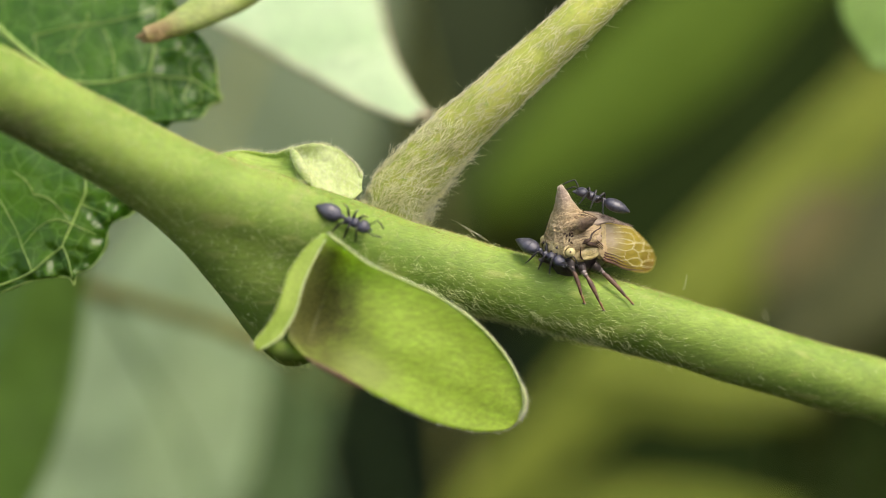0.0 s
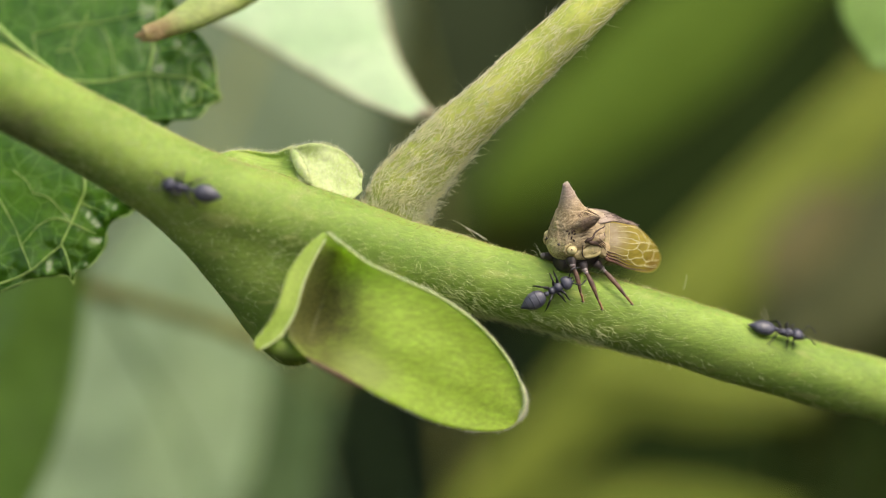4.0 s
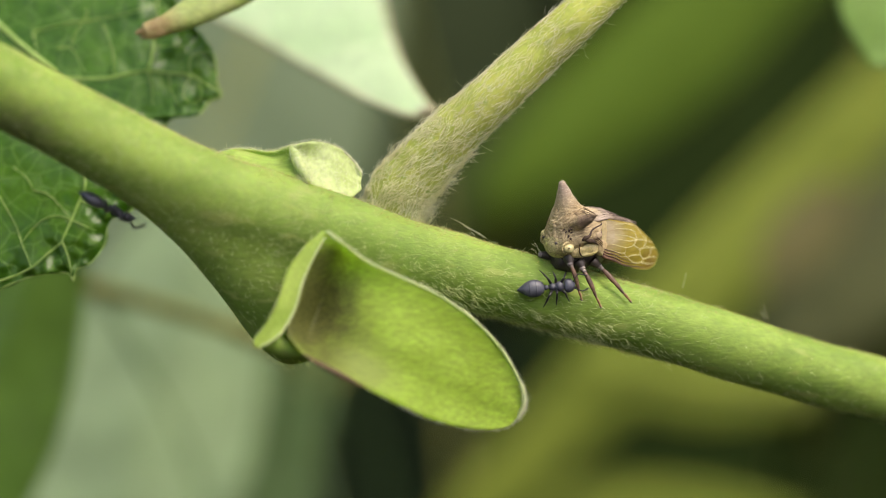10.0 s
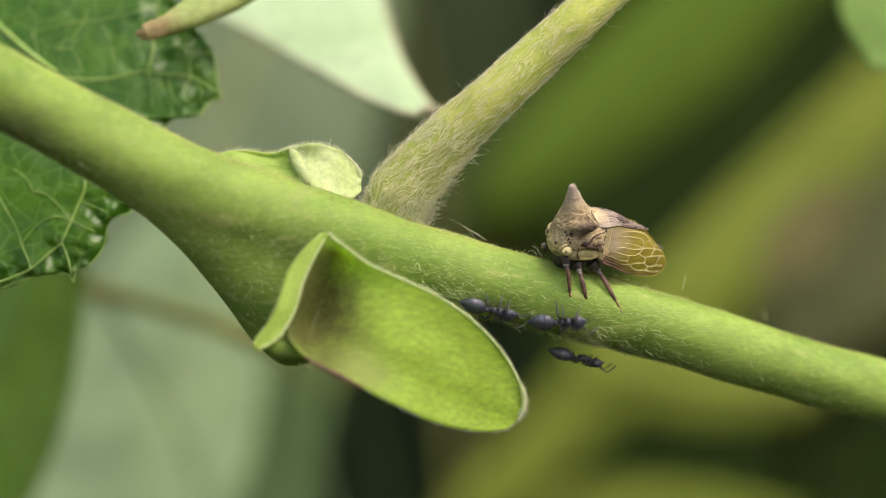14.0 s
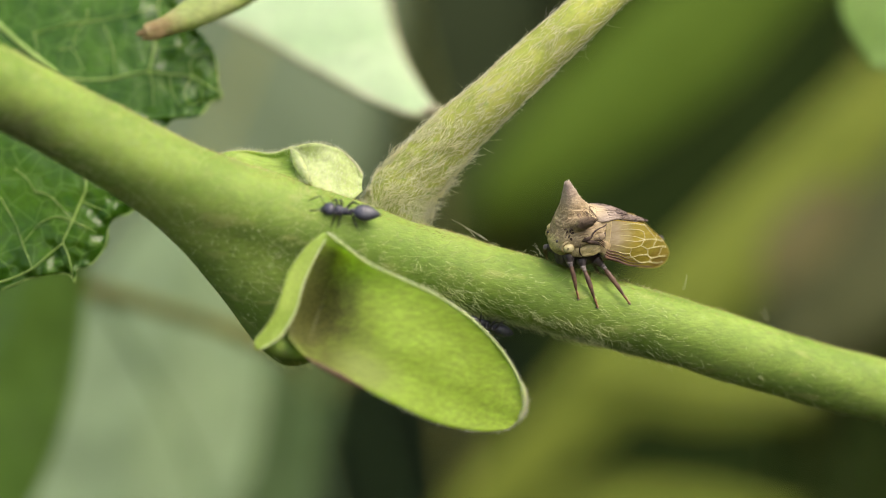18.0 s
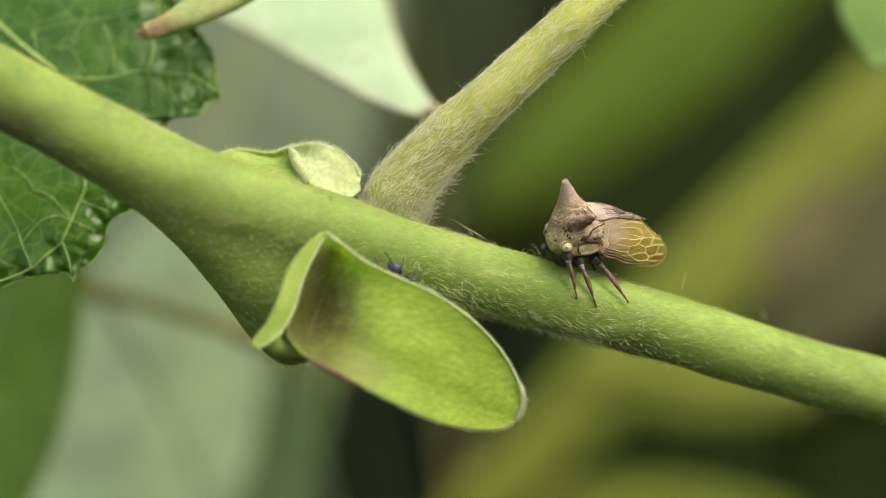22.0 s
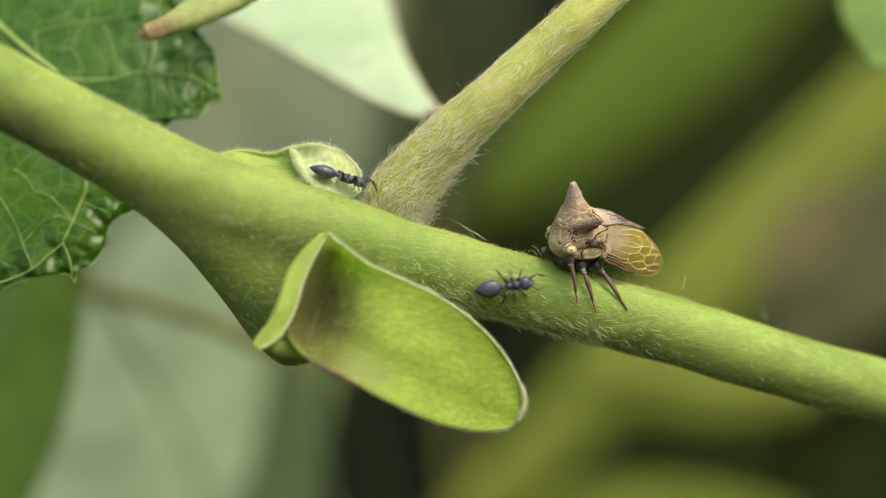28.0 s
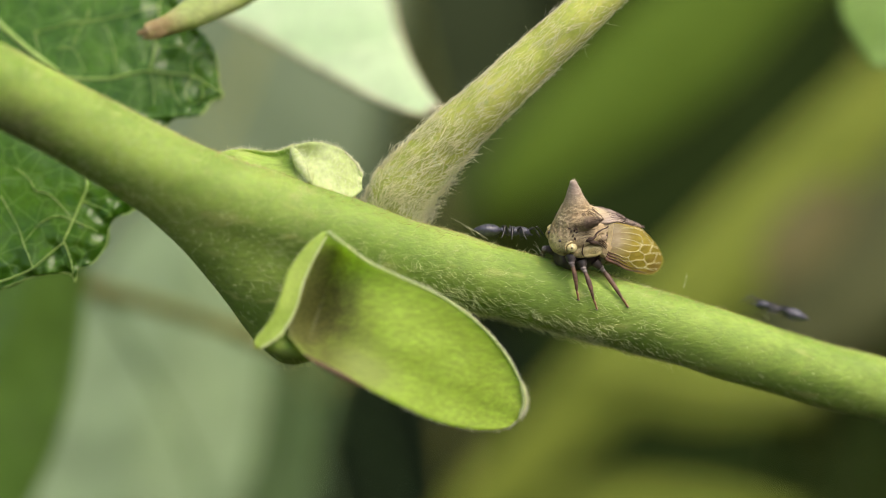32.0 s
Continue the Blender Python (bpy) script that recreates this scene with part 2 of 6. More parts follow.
EYE = mat("eye_yellow", (0.50, 0.41, 0.17), (0.62, 0.54, 0.28), None, 1500, 9000, 0.25, 0.1, 0.01, gloss=0.6, grain=0.3)
PUPIL = mat("eye_spot", (0.08, 0.05, 0.02), (0.12, 0.08, 0.03), None, 2000, 9000, 0.3, 0.1, 0.01)
WING = mat("wing_amber", (0.40, 0.33, 0.05), (0.58, 0.48, 0.09), None, 700, 5000, 0.2, 0.3, 0.02, through_light=0.45, gloss=0.7, clear=0.24, tint=(1.0, 0.95, 0.75), grain=0.6, stretch=((0, -25, 0), (0.15, 1, 1)),
           zones=(((0.56, 0.45, 0.28), (0.74, 0.64, 0.46), (-1.0, 0.1, 0.1), 0.5, 1.7), ((0.34, 0.23, 0.06), (0.46, 0.33, 0.08), (-4.4, 0, -2.2), 0.3, 1.1)))
WING_BASE = mat("wing_base", (0.46, 0.36, 0.19), (0.62, 0.51, 0.32), None, 1200, 6000, 0.4, 0.3, 0.02, through_light=0.35)
WING_EDGE = mat("wing_edge", (0.42, 0.30, 0.06), (0.55, 0.42, 0.10), None, 1500, 6000, 0.4, 0.1, through_light=0.3)
WING_VEIN = mat("wing_vein", (0.60, 0.53, 0.22), (0.72, 0.65, 0.34), None, 1500, 6000, 0.4, 0.1)
HINDWING = mat("hindwing_smoke", (0.62, 0.60, 0.55), (0.76, 0.74, 0.70), None, 900, 5000, 0.25, 0.2, 0.01, through_light=0.6, gloss=0.7, clear=0.35, tint=(1, 1, 1))
BELLY = mat("belly_grey", (0.17, 0.14, 0.13), (0.29, 0.25, 0.23), None, 1500, 6000, 0.5, 0.4, 0.02)
BELLY_DARK = mat("belly_dark", (0.05, 0.04, 0.04), (0.09, 0.07, 0.065), None, 1500, 6000, 0.5, 0.4, 0.02)
HOP_FEMUR = mat("femur_dark", (0.035, 0.026, 0.026), (0.07, 0.05, 0.045), None, 1800, 7000, 0.45, 0.4, 0.02)
HOP_TIBIA = mat("tibia_brown", (0.075, 0.036, 0.024), (0.17, 0.088, 0.055), (0.05, 0.028, 0.02), 1800, 7000, 0.45, 0.5, 0.03)
KNEE = mat("knee_pale", (0.12, 0.09, 0.09), (0.34, 0.28, 0.27), None, 2500, 9000, 0.4, 0.3, 0.02)
HOP_TARSUS = mat("tarsus_red", (0.20, 0.085, 0.04), (0.30, 0.14, 0.07), None, 1800, 7000, 0.45, 0.2, 0.02)


# ---- shapes: each is (points, faces), in millimetres ----
def spline(rows, n):
    """Catmull-Rom through rows of any width."""
    a = np.array(rows, float)
    a = np.vstack([2 * a[0] - a[1], a, 2 * a[-1] - a[-2]])
    t = np.linspace(0, len(a) - 3 - 1e-9, n)
    i = t.astype(int)
    f = (t - i)[:, None]
    p0, p1, p2, p3 = a[i], a[i + 1], a[i + 2], a[i + 3]
    return 0.5 * (2 * p1 + (p2 - p0) * f + (2 * p0 - 5 * p1 + 4 * p2 - p3) * f ** 2 + (3 * p1 - p0 - 3 * p2 + p3) * f ** 3)


def rings(n, m, closed_ends=True):
    """Faces of n rings of m points."""
    faces = []
    for i in range(n - 1):
        for j in range(m):
            k = (j + 1) % m
            faces.append((i * m + j, i * m + k, (i + 1) * m + k, (i + 1) * m + j))
    if closed_ends:
        faces.append(tuple(range(m))[::-1])
        faces.append(tuple(range((n - 1) * m, n * m)))
    return faces


def tube(rows, n=24, m=12, front=(0, -1, 0), swell=None, flat=1.0):
    """A tube through rows (x, y, z, radius). swell(f, angle): added radius."""
    a = spline(rows, n)
    p, r = a[:, :3], np.maximum(a[:, 3], 0.004)
    t = np.gradient(p, axis=0)
    t /= np.linalg.norm(t, axis=1)[:, None]
    fr = np.array(front, float) - t * (t @ np.array(front, float))[:, None]
    fr /= np.linalg.norm(fr, axis=1)[:, None]
    up = np.cross(fr, t)
    verts = []
    for i in range(n):
        for j in range(m):
            ang = 2 * math.pi * j / m
            rr = r[i] + (swell(i / (n - 1), ang, p[i]) if swell else 0.0)
            verts.append(p[i] + rr * (math.cos(ang) * up[i] + flat * math.sin(ang) * fr[i]))
    return [tuple(v) for v in verts], rings(n, m)


def ball(c, r, n=10, m=14, turn=None):
    """An ellipsoid about c."""
    verts = []
    for i in range(n + 1):
        a = math.pi * (0.02 + 0.96 * i / n)
        for j in range(m):
            b = 2 * math.pi * j / m
            v = Vector((r[0] * math.cos(a), r[1] * math.sin(a) * math.cos(b), r[2] * math.sin(a) * math.sin(b)))
            if turn:
                v = turn @ v
            verts.append(tuple(v + Vector(c)))
    return verts, rings(n + 1, m)


def loft(sections, n=40, m=24, power=2.0):
    """A body along x through rows (x, half width, bottom, top)."""
    verts = []
    for x, w, lo, hi in spline(sections, n):
        w = max(w, 0.01)
        for j in range(m):
            a = 2 * math.pi * j / m
            ca, sa = math.cos(a), math.sin(a)
            y = w * math.copysign(abs(ca) ** (2 / power), ca)
            z = (lo + hi) / 2 + max(hi - lo, 0.02) / 2 * math.copysign(abs(sa) ** (2 / power), sa)
            verts.append((x, y, z))
    return verts, rings(n, m)


def sheet(f, nu, nv):
    """A surface f(u, v) over the unit square."""
    verts = [tuple(f(i / (nu - 1), j / (nv - 1))) for i in range(nu) for j in range(nv)]
    faces = [(i * nv + j, i * nv + j + 1, (i + 1) * nv + j + 1, (i + 1) * nv + j) for i in range(nu - 1) for j in range(nv - 1)]
    return verts, faces


def join(*geos):
    verts, faces = [], []
    for v, f in geos:
        o = len(verts)
        verts += list(v)
        faces += [tuple(i + o for i in q) for q in f]
    return verts, faces


def hairs(roots, normals, length, width, lean, curl, seed, clump=0.5, crook=1.0, joints=4, lie=0.0):
    """Tapered three-sided hairs, bent at several joints; lean: the way they lie over; lie: how far they cling to the skin."""
    g = np.random.default_rng(seed)
    n = len(roots)
    roots, normals = np.asarray(roots, float), np.asarray(normals, float)
    d = normals + np.asarray(lean, float) + g.normal(0, curl, (n, 3))
    d += clump * np.array([noise.noise_vector(Vector(p) * 1.7) for p in roots.tolist()])
    off = normals / np.maximum(np.linalg.norm(normals, axis=1), 1e-6)[:, None]
    d -= lie * off * np.sum(d * off, axis=1)[:, None]
    d /= np.linalg.norm(d, axis=1)[:, None]
    ln = length * g.uniform(0.45, 1.25, n)[:, None]
    side = np.cross(d, g.normal(0, 1, (n, 3)))
    side /= np.linalg.norm(side, axis=1)[:, None]
    other = np.cross(d, side)
    bend = (g.normal(0, 0.35, (n, 3)) + np.asarray(lean, float) * 0.5) * 0.5 * crook
    bend -= lie * off * np.sum(bend * off, axis=1)[:, None]
    twist = (g.normal(0, 0.10, (n, 1)) * side + g.normal(0, 0.10, (n, 1)) * other) * crook
    verts = np.empty((n, 3 * joints + 1, 3))
    for i in range(joints + 1):
        f = i / joints
        mid = roots - normals * width * (i == 0) + ln * (d * 0.95 * f + bend * f * f + twist * math.sin(5.0 * f))
        if i == joints:
            verts[:, -1] = mid
            break
        for k in range(3):
            a = 2 * math.pi * k / 3
            verts[:, 3 * i + k] = mid + (math.cos(a) * side + math.sin(a) * other) * width * (1 - 0.55 * f)
    base = np.arange(n)[:, None] * (3 * joints + 1)
    quads = np.concatenate([base + np.array([3 * i + k, 3 * i + (k + 1) % 3, 3 * i + 3 + (k + 1) % 3, 3 * i + 3 + k]) for i in range(joints - 1) for k in range(3)])
    last = 3 * (joints - 1)
    tris = np.concatenate([base + np.array([last + k, last + (k + 1) % 3, last + 3]) for k in range(3)])
    return verts.reshape(-1, 3).tolist(), quads.tolist() + tris.tolist()


def part(name, geo, material, parent=None, label="", at=(0, 0, 0), thick=0.0, smooth=True):
    """One mesh from a shape in millimetres, its origin at `at`."""
    verts, faces = geo
    me = bpy.data.meshes.new(name)
    me.from_pydata([((x - at[0]) * MM, (y - at[1]) * MM, (z - at[2]) * MM) for x, y, z in verts], [], faces)
    me.update()
    if smooth:
        me.polygons.foreach_set("use_smooth", [True] * len(me.polygons))
    me.materials.append(material)
    ob = new(name, me)
    ob.location = [a * MM for a in at]
    ob.parent = parent
    if label:
        tagged(ob, label)
    if thick:
        mod = ob.modifiers.new("thickness", "SOLIDIFY")
        mod.thickness, mod.offset = thick * MM, 0
    return ob


def thing(name, label, category, at=(0, 0, 0), group="", kind=""):
    e = new(name)
    e.empty_display_size = 0.002
    e.location = [a * MM for a in at]
    return tagged(e, label, category, group, kind)


# ---- the ground far below ----
ground_geo = sheet(lambda u, v: (-60000 + 120000 * u, -60000 + 120000 * v, -900 + 25 * noise.noise(Vector((u * 40, v * 40, 0)))), 60, 60)
tagged(part("ground", ground_geo, SOIL), "dark bare soil under the plants", "ground", kind="structure")

# ---- the plant: main stem with its node, side stalk, stipules, leaves ----
plant = thing("climbing_plant", "green downy climbing plant with a swollen node", "plant")
STEM_ROWS = [(-34.38, -13.00, 14.59, 1.91), (-29.34, -10.50, 11.77, 1.96), (-25.09, -8.60, 9.42, 2.02), (-20.66, -6.80, 7.04, 2.08), (-17.80, -5.80, 5.45, 2.16), (-14.86, -4.90, 3.90, 2.24), (-11.89, -4.00, 2.60, 2.32), (-8.85, -3.20, 1.50, 2.40), (-5.77, -2.40, 0.53, 2.38), (-2.65, -1.70, -0.44, 2.18), (-0.44, -1.20, -0.98, 2.06), (2.10, -0.80, -1.65, 2.00), (6.90, -0.20, -2.94, 1.98), (10.14, 0.30, -3.82, 1.96), (13.41, 0.80, -4.74, 1.93), (20.04, 1.90, -6.80, 1.85), (25.73, 3.00, -8.30, 1.81), (33.89, 5.00, -10.47, 1.77)]
STALK_ROWS = [(-3.02, 0.30, 1.32, 1.80), (-2.50, 0.00, 2.88, 1.83), (-1.31, -0.50, 4.43, 1.66), (0.63, -1.10, 6.50, 1.46), (2.84, -1.70, 8.46, 1.33), (5.37, -1.70, 10.83, 1.26), (8.53, -1.60, 13.81, 1.17), (13.49, 1.50, 19.16, 1.17), (23.69, 4.00, 31.14, 1.19)]


def node_swell(f, ang, p):
    """The leaf base that swells from the stem's underside at the node, and a slight unevenness."""
    x = p[0]
    s = 0.0
    knots = ((-18.5, 0), (-15.8, 0.12), (-13.5, 0.70), (-11.5, 1.70), (-9.2, 3.2), (-7.2, 4.55), (-5.7, 4.75), (-3.2, 2.6), (-1.0, 0.6), (1.0, 0))
    xs = [k[0] for k in knots]
    s = float(np.mean([np.interp(x + d, xs, [k[1] for k in knots]) for d in (-0.9, -0.45, 0, 0.45, 0.9)]))
    lobe = max(0.0, math.cos(ang - math.pi - 0.32)) ** 4
    q = Vector((x * 0.5, math.cos(ang) * 1.5, math.sin(ang) * 1.5))
    return 1.22 * s * lobe + 0.06 * noise.noise(q)


stem_geo = tube(STEM_ROWS, 260, 40, swell=node_swell)
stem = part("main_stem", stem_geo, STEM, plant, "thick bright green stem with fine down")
lower = tube([(*STEM_ROWS[-1][:3], STEM_ROWS[-1][3]), (60, 12, -30, 1.8), (95, 30, -140, 2.2), (110, 60, -450, 2.8), (115, 70, -905, 3.5)], 40, 16)
part("lower_stem", lower, STEM, plant)
upper = tube([(*STEM_ROWS[0][:3], STEM_ROWS[0][3]), (-52, -18, 30, 2.1), (-80, -30, 60, 2.0), (-120, -20, 110, 1.6)], 30, 16)
part("upper_stem", upper, STEM, plant)
stalk_geo = tube(STALK_ROWS, 120, 28, swell=lambda f, a, p: 0.05 * noise.noise(Vector((p[0] * 0.8, a * 0.7, p[2] * 0.8))))
stalk = part("side_stalk", stalk_geo, STALK, plant, "yellow-green leaf stalk thick with pale hairs")


def over(rows, n, seed, span=(0.0, 1.0), swell=None):
    """Random roots and normals on a tube, with the tangent at each."""
    g = np.random.default_rng(seed)
    a = spline(rows, 500)
    p, r = a[:, :3], a[:, 3]
    t = np.gradient(p, axis=0)
    t /= np.linalg.norm(t, axis=1)[:, None]
    i = g.integers(int(span[0] * 499), int(span[1] * 499), n)
    fr = np.array((0, -1.0, 0)) - t[i] * (-t[i][:, 1])[:, None]
    fr /= np.linalg.norm(fr, axis=1)[:, None]
    up = np.cross(fr, t[i])
    ang = g.uniform(0, 2 * math.pi, n)
    nor = np.cos(ang)[:, None] * up + np.sin(ang)[:, None] * fr
    rr = r[i]
    if swell:
        rr = rr + np.array([swell(0, x, q) for x, q in zip(ang, p[i])])
    return p[i] + nor * rr[:, None], nor, t[i], ang


# dense silky hair on the side stalk, longest and most tangled at its foot
ro, no, ta, an = over(STALK_ROWS, 4300, 3, (0.0, 0.85))
part("stalk_hair", hairs(ro + no * 0.03, no * 0.10, 0.62, 0.014, ta * 0.80, 0.20, 4, 0.75, 1.2, lie=0.88), HAIR, stalk, "short pale hairs lying along the stalk")
ro, no, ta, an = over(STALK_ROWS, 1500, 5, (0.02, 0.38))
part("stalk_hair", hairs(ro + no * 0.05, no * 0.24, 0.85, 0.0165, ta * 0.55 + np.array((0.15, -0.2, -0.25)), 0.20, 6, 0.9, 1.6, lie=0.65), HAIR, stalk, "long silky cream hairs")
ro, no, ta, an = over(STALK_ROWS, 240, 25, (0.05, 0.8))
part("stalk_hair", hairs(ro, no * 0.9, 0.62, 0.0075, ta * 0.7, 0.35, 26, 0.6, 1.8), HAIR, stalk, "single hairs that stand off the stalk")
# curly down on the stem, thicker on the underside
ro, no, ta, an = over(STEM_ROWS, 20000, 7, (0.40, 1.0), node_swell)
keep = np.random.default_rng(8).uniform(0, 1, len(ro)) < (0.16 + 0.60 * np.clip(-np.cos(an) * 0.8 + 0.30, 0, 1)) * (1 - np.clip((ro[:, 0] - 9) / 9, 0, 0.75))
part("stem_hair", hairs(ro[keep], no[keep] * 0.42, 0.36, 0.0098, ta[keep] * 0.75, 0.32, 9, 1.1, 1.4), STEM_DOWN, stem, "short curly yellowish down")
ro, no, ta, an = over(STEM_ROWS, 5200, 10, (0.08, 0.45), node_swell)
part("stem_hair", hairs(ro, no * 0.6, 0.22, 0.011, ta * 0.3, 0.5, 11, joints=3), STEM_DOWN, stem, "short curly yellowish down")
# longer hairs along the stem's lower edge
ro, no, ta, an = over(STEM_ROWS, 5200, 27, (0.46, 0.75), node_swell)
keep = np.cos(an) < -0.45
part("stem_hair", hairs(ro[keep], no[keep] * 0.7, 0.46, 0.0095, ta[keep] * 0.9, 0.3, 28, 0.8, 1.3), STEM_DOWN, stem, "longer hairs along the lower edge")
# tan down along the stem's upper edge
ro, no, ta, an = over(STEM_ROWS, 24000, 29, (0.05, 1.0), node_swell)
keep = np.cos(an) > 0.80
part("stem_hair", hairs(ro[keep], no[keep] * 0.5, 0.16, 0.0105, ta[keep] * 0.6, 0.4, 30, 0.6, 1.2, 3), TAN_DOWN, stem, "tan down along the upper edge")
# a few long stiff hairs
long_hairs = [((2.29, -1, 0.54), (0.41, -1, 1.68)), ((1.78, -0.6, 0.67), (0.99, -0.6, 1.37)), ((2.47, -1.2, 0.48), (1.2, -1.2, 1.17)), ((-0.45, -0.4, 1.56), (-1.34, -0.4, 2.04)), ((5.43, -1, -0.35), (5.08, -1, 0.35)), ((5.59, -1, -0.44), (4.98, -1, 0.22)), ((5.27, -1, -0.35), (4.89, -1, -0.06)), ((13.67, 0.8, -2.29), (13.86, 0.8, -1.39)), ((18.67, 1.9, -4.13), (18.41, 1.9, -3.32)), ((18.51, 1.9, -4.07), (18.15, 1.9, -3.61)), ((3.29, -1.5, -0.44), (3.07, -1.5, 0.16)), ((3.71, 0, 10.6), (2.88, 0, 10.98)), ((3.48, -0.4, 10.63), (3.06, -0.4, 10.5))]
part("long_hair", join(*[tube([(*a, 0.010), (*(np.array(a) * 0.5 + np.array(b) * 0.5 + 0.05), 0.008), (*b, 0.003)], 6, 4) for a, b in long_hairs]), HAIR, stem, "single long stiff hairs")

# front stipule: a boat-shaped tongue that hangs from the node
UPPER = spline([(-6.27, -5.90, 0.85), (-5.28, -6.20, 0.12), (-4.07, -6.20, -0.76), (-2.40, -6.00, -1.55), (-0.43, -5.70, -2.47), (1.41, -5.40, -3.70), (2.95, -5.00, -5.25), (3.94, -4.60, -6.81), (4.41, -4.30, -8.24), (4.05, -4.10, -9.31)], 60)
LOWER = spline([(-8.33, -6.84, -4.74), (-7.33, -7.40, -5.74), (-5.95, -7.90, -6.49), (-4.32, -7.70, -7.34), (-2.53, -7.30, -8.27), (-0.73, -6.57, -9.17), (1.10, -5.73, -9.73), (2.64, -4.95, -9.89), (3.58, -4.38, -9.75), (4.05, -4.10, -9.31)], 60)
BASE = spline([(-6.27, -5.90, 0.85), (-7.10, -5.90, -0.88), (-7.78, -6.00, -2.71), (-8.24, -6.30, -3.91), (-8.34, -6.70, -4.75)], 30)


def tongue(u, v):
    i = min(int(u * 59), 58)
    f = u * 59 - i
    a = UPPER[i] * (1 - f) + UPPER[i + 1] * f
    b = LOWER[i] * (1 - f) + LOWER[i + 1] * f
    p = a * (1 - v) + b * v
    j = min(int(v * 29), 28)
    g = v * 29 - j
    edge = BASE[j] * (1 - g) + BASE[j + 1] * g
    p = p + (edge - (BASE[0] * (1 - v) + BASE[-1] * v)) * (1 - u) ** 2
    hollow = (4 * v * (1 - v)) * (1 - u) ** 0.5 * (0.5 + 1.7 * math.exp(-((u - 0.10) / 0.15) ** 2)) * min(1, u * 10)
    ridge = -0.5 * math.exp(-((v - 0.42 - 0.1 * u) / 0.2) ** 2) * min(1, u * 2.5) * (1 - u)
    return p + np.array((0, hollow + ridge + 0.04 * noise.noise(Vector(p * 0.9)), 0))


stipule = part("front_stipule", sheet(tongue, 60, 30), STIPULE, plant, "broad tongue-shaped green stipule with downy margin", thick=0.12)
OUTER = spline([(-6.59, -5.70, 0.85), (-7.41, -6.20, 0.09), (-8.29, -6.60, -1.18), (-8.78, -6.90, -2.75), (-9.34, -7.10, -3.95), (-10.04, -7.30, -4.87), (-10.04, -7.30, -5.32)], 40)
INNER = spline([(-6.16, -5.80, 0.82), (-6.75, -6.10, -0.15), (-7.46, -6.40, -1.67), (-7.92, -6.60, -3.24), (-8.44, -6.80, -4.26), (-8.88, -7.00, -4.79), (-9.81, -7.20, -5.39)], 40)


def collar(u, v):
    i = min(int(u * 39), 38)
    f = u * 39 - i
    a = OUTER[i] * (1 - f) + OUTER[i + 1] * f
    b = INNER[i] * (1 - f) + INNER[i + 1] * f
    return a * (1 - v) + b * v + np.array((0, 0.08 * math.sin(math.pi * v), 0))


part("flange", sheet(collar, 40, 10), FLANGE, stipule, "folded margin of the stipule", thick=0.14)
part("pale_rim", tube([(*(p + np.array((0, -0.09, 0.0))), 0.03 + 0.035 * math.sin(math.pi * min(1, 0.12 + k / 62))) for k, p in enumerate(UPPER[::2])], 80, 8), RIM_PALE, stipule, "pale downy rim")
foot = tube([(*(-9.60, -6.30, -4.95), 0.45), (*(-8.75, -5.90, -5.25), 0.62), (*(-7.70, -5.70, -5.55), 0.48), (-6.9, -5.6, -5.75, 0.25)], 20, 14)
part("leaf_base_tip", foot, STEM, stipule)
part("scar_line", tube([(*(p + np.array((0.0, -0.22, 0.03))), 0.02 + 0.13 * math.sin(math.pi * q / 15)) for q, p in enumerate(LOWER[6:22])], 40, 8, swell=lambda f, a, p: 0.03 * noise.noise(Vector(p * 3))), SCAR, stipule, "brown scar along the stipule's lower edge")
part("pale_rim", tube([(*(p + np.array((0, -0.05, 0.0))), 0.04 + 0.04 * math.sin(math.pi * q / 39)) for q, p in enumerate(INNER)], 60, 8), RIM_PALE, stipule, "pale downy rim of the fold")


def along(curve, n, lo=0.0, hi=1.0):
    """Random points on a curve."""
    f = g.uniform(lo, hi, n) * (len(curve) - 1)
    i = np.minimum(f.astype(int), len(curve) - 2)
    k = (f - i)[:, None]
    return curve[i] * (1 - k) + curve[i + 1] * k


# white down along the margins
g = np.random.default_rng(12)
mr = np.concatenate([along(UPPER, 2300), along(LOWER, 400, 0.35), along(INNER, 260), along(OUTER, 140)]) + g.normal(0, 0.04, (3100, 3))
mn = np.concatenate([np.tile((0.35, -0.3, 0.6), (2300, 1)), np.tile((0.1, -0.5, -0.6), (400, 1)), np.tile((0.4, -0.8, 0.2), (260, 1)), np.tile((-0.5, -0.7, 0.1), (140, 1))])
part("margin_hair", hairs(mr, mn, 0.16, 0.006, np.zeros((3100, 3)), 0.4, 13), WHITE_HAIR, stipule, "short white down on the margin")
tipr = along(UPPER, 900, 0.82) + g.normal(0, 0.07, (900, 3))
part("margin_hair", hairs(tipr, np.tile((0.7, -0.3, -0.5), (900, 1)), 0.27, 0.0065, np.zeros((900, 3)), 0.4, 14), WHITE_HAIR, stipule, "white tuft at the tip")

# back stipule: a small pale ear behind the node
EAR_TOP = spline([(-12.55, -3.00, 5.15), (-11.34, -2.00, 5.51), (-9.58, -1.90, 5.33), (-8.46, -2.20, 5.63), (-7.05, -2.00, 5.89), (-5.82, -1.40, 5.54), (-4.96, -0.80, 4.74), (-4.58, -0.90, 4.10)], 50)
EAR_LOW = spline([(-12.47, -3.20, 4.96), (-10.90, -3.00, 4.34), (-9.16, -3.20, 3.93), (-8.21, -3.40, 3.61), (-6.98, -3.20, 3.30), (-5.75, -2.90, 2.66), (-5.03, -2.20, 2.80), (-4.62, -1.40, 3.26)], 50)


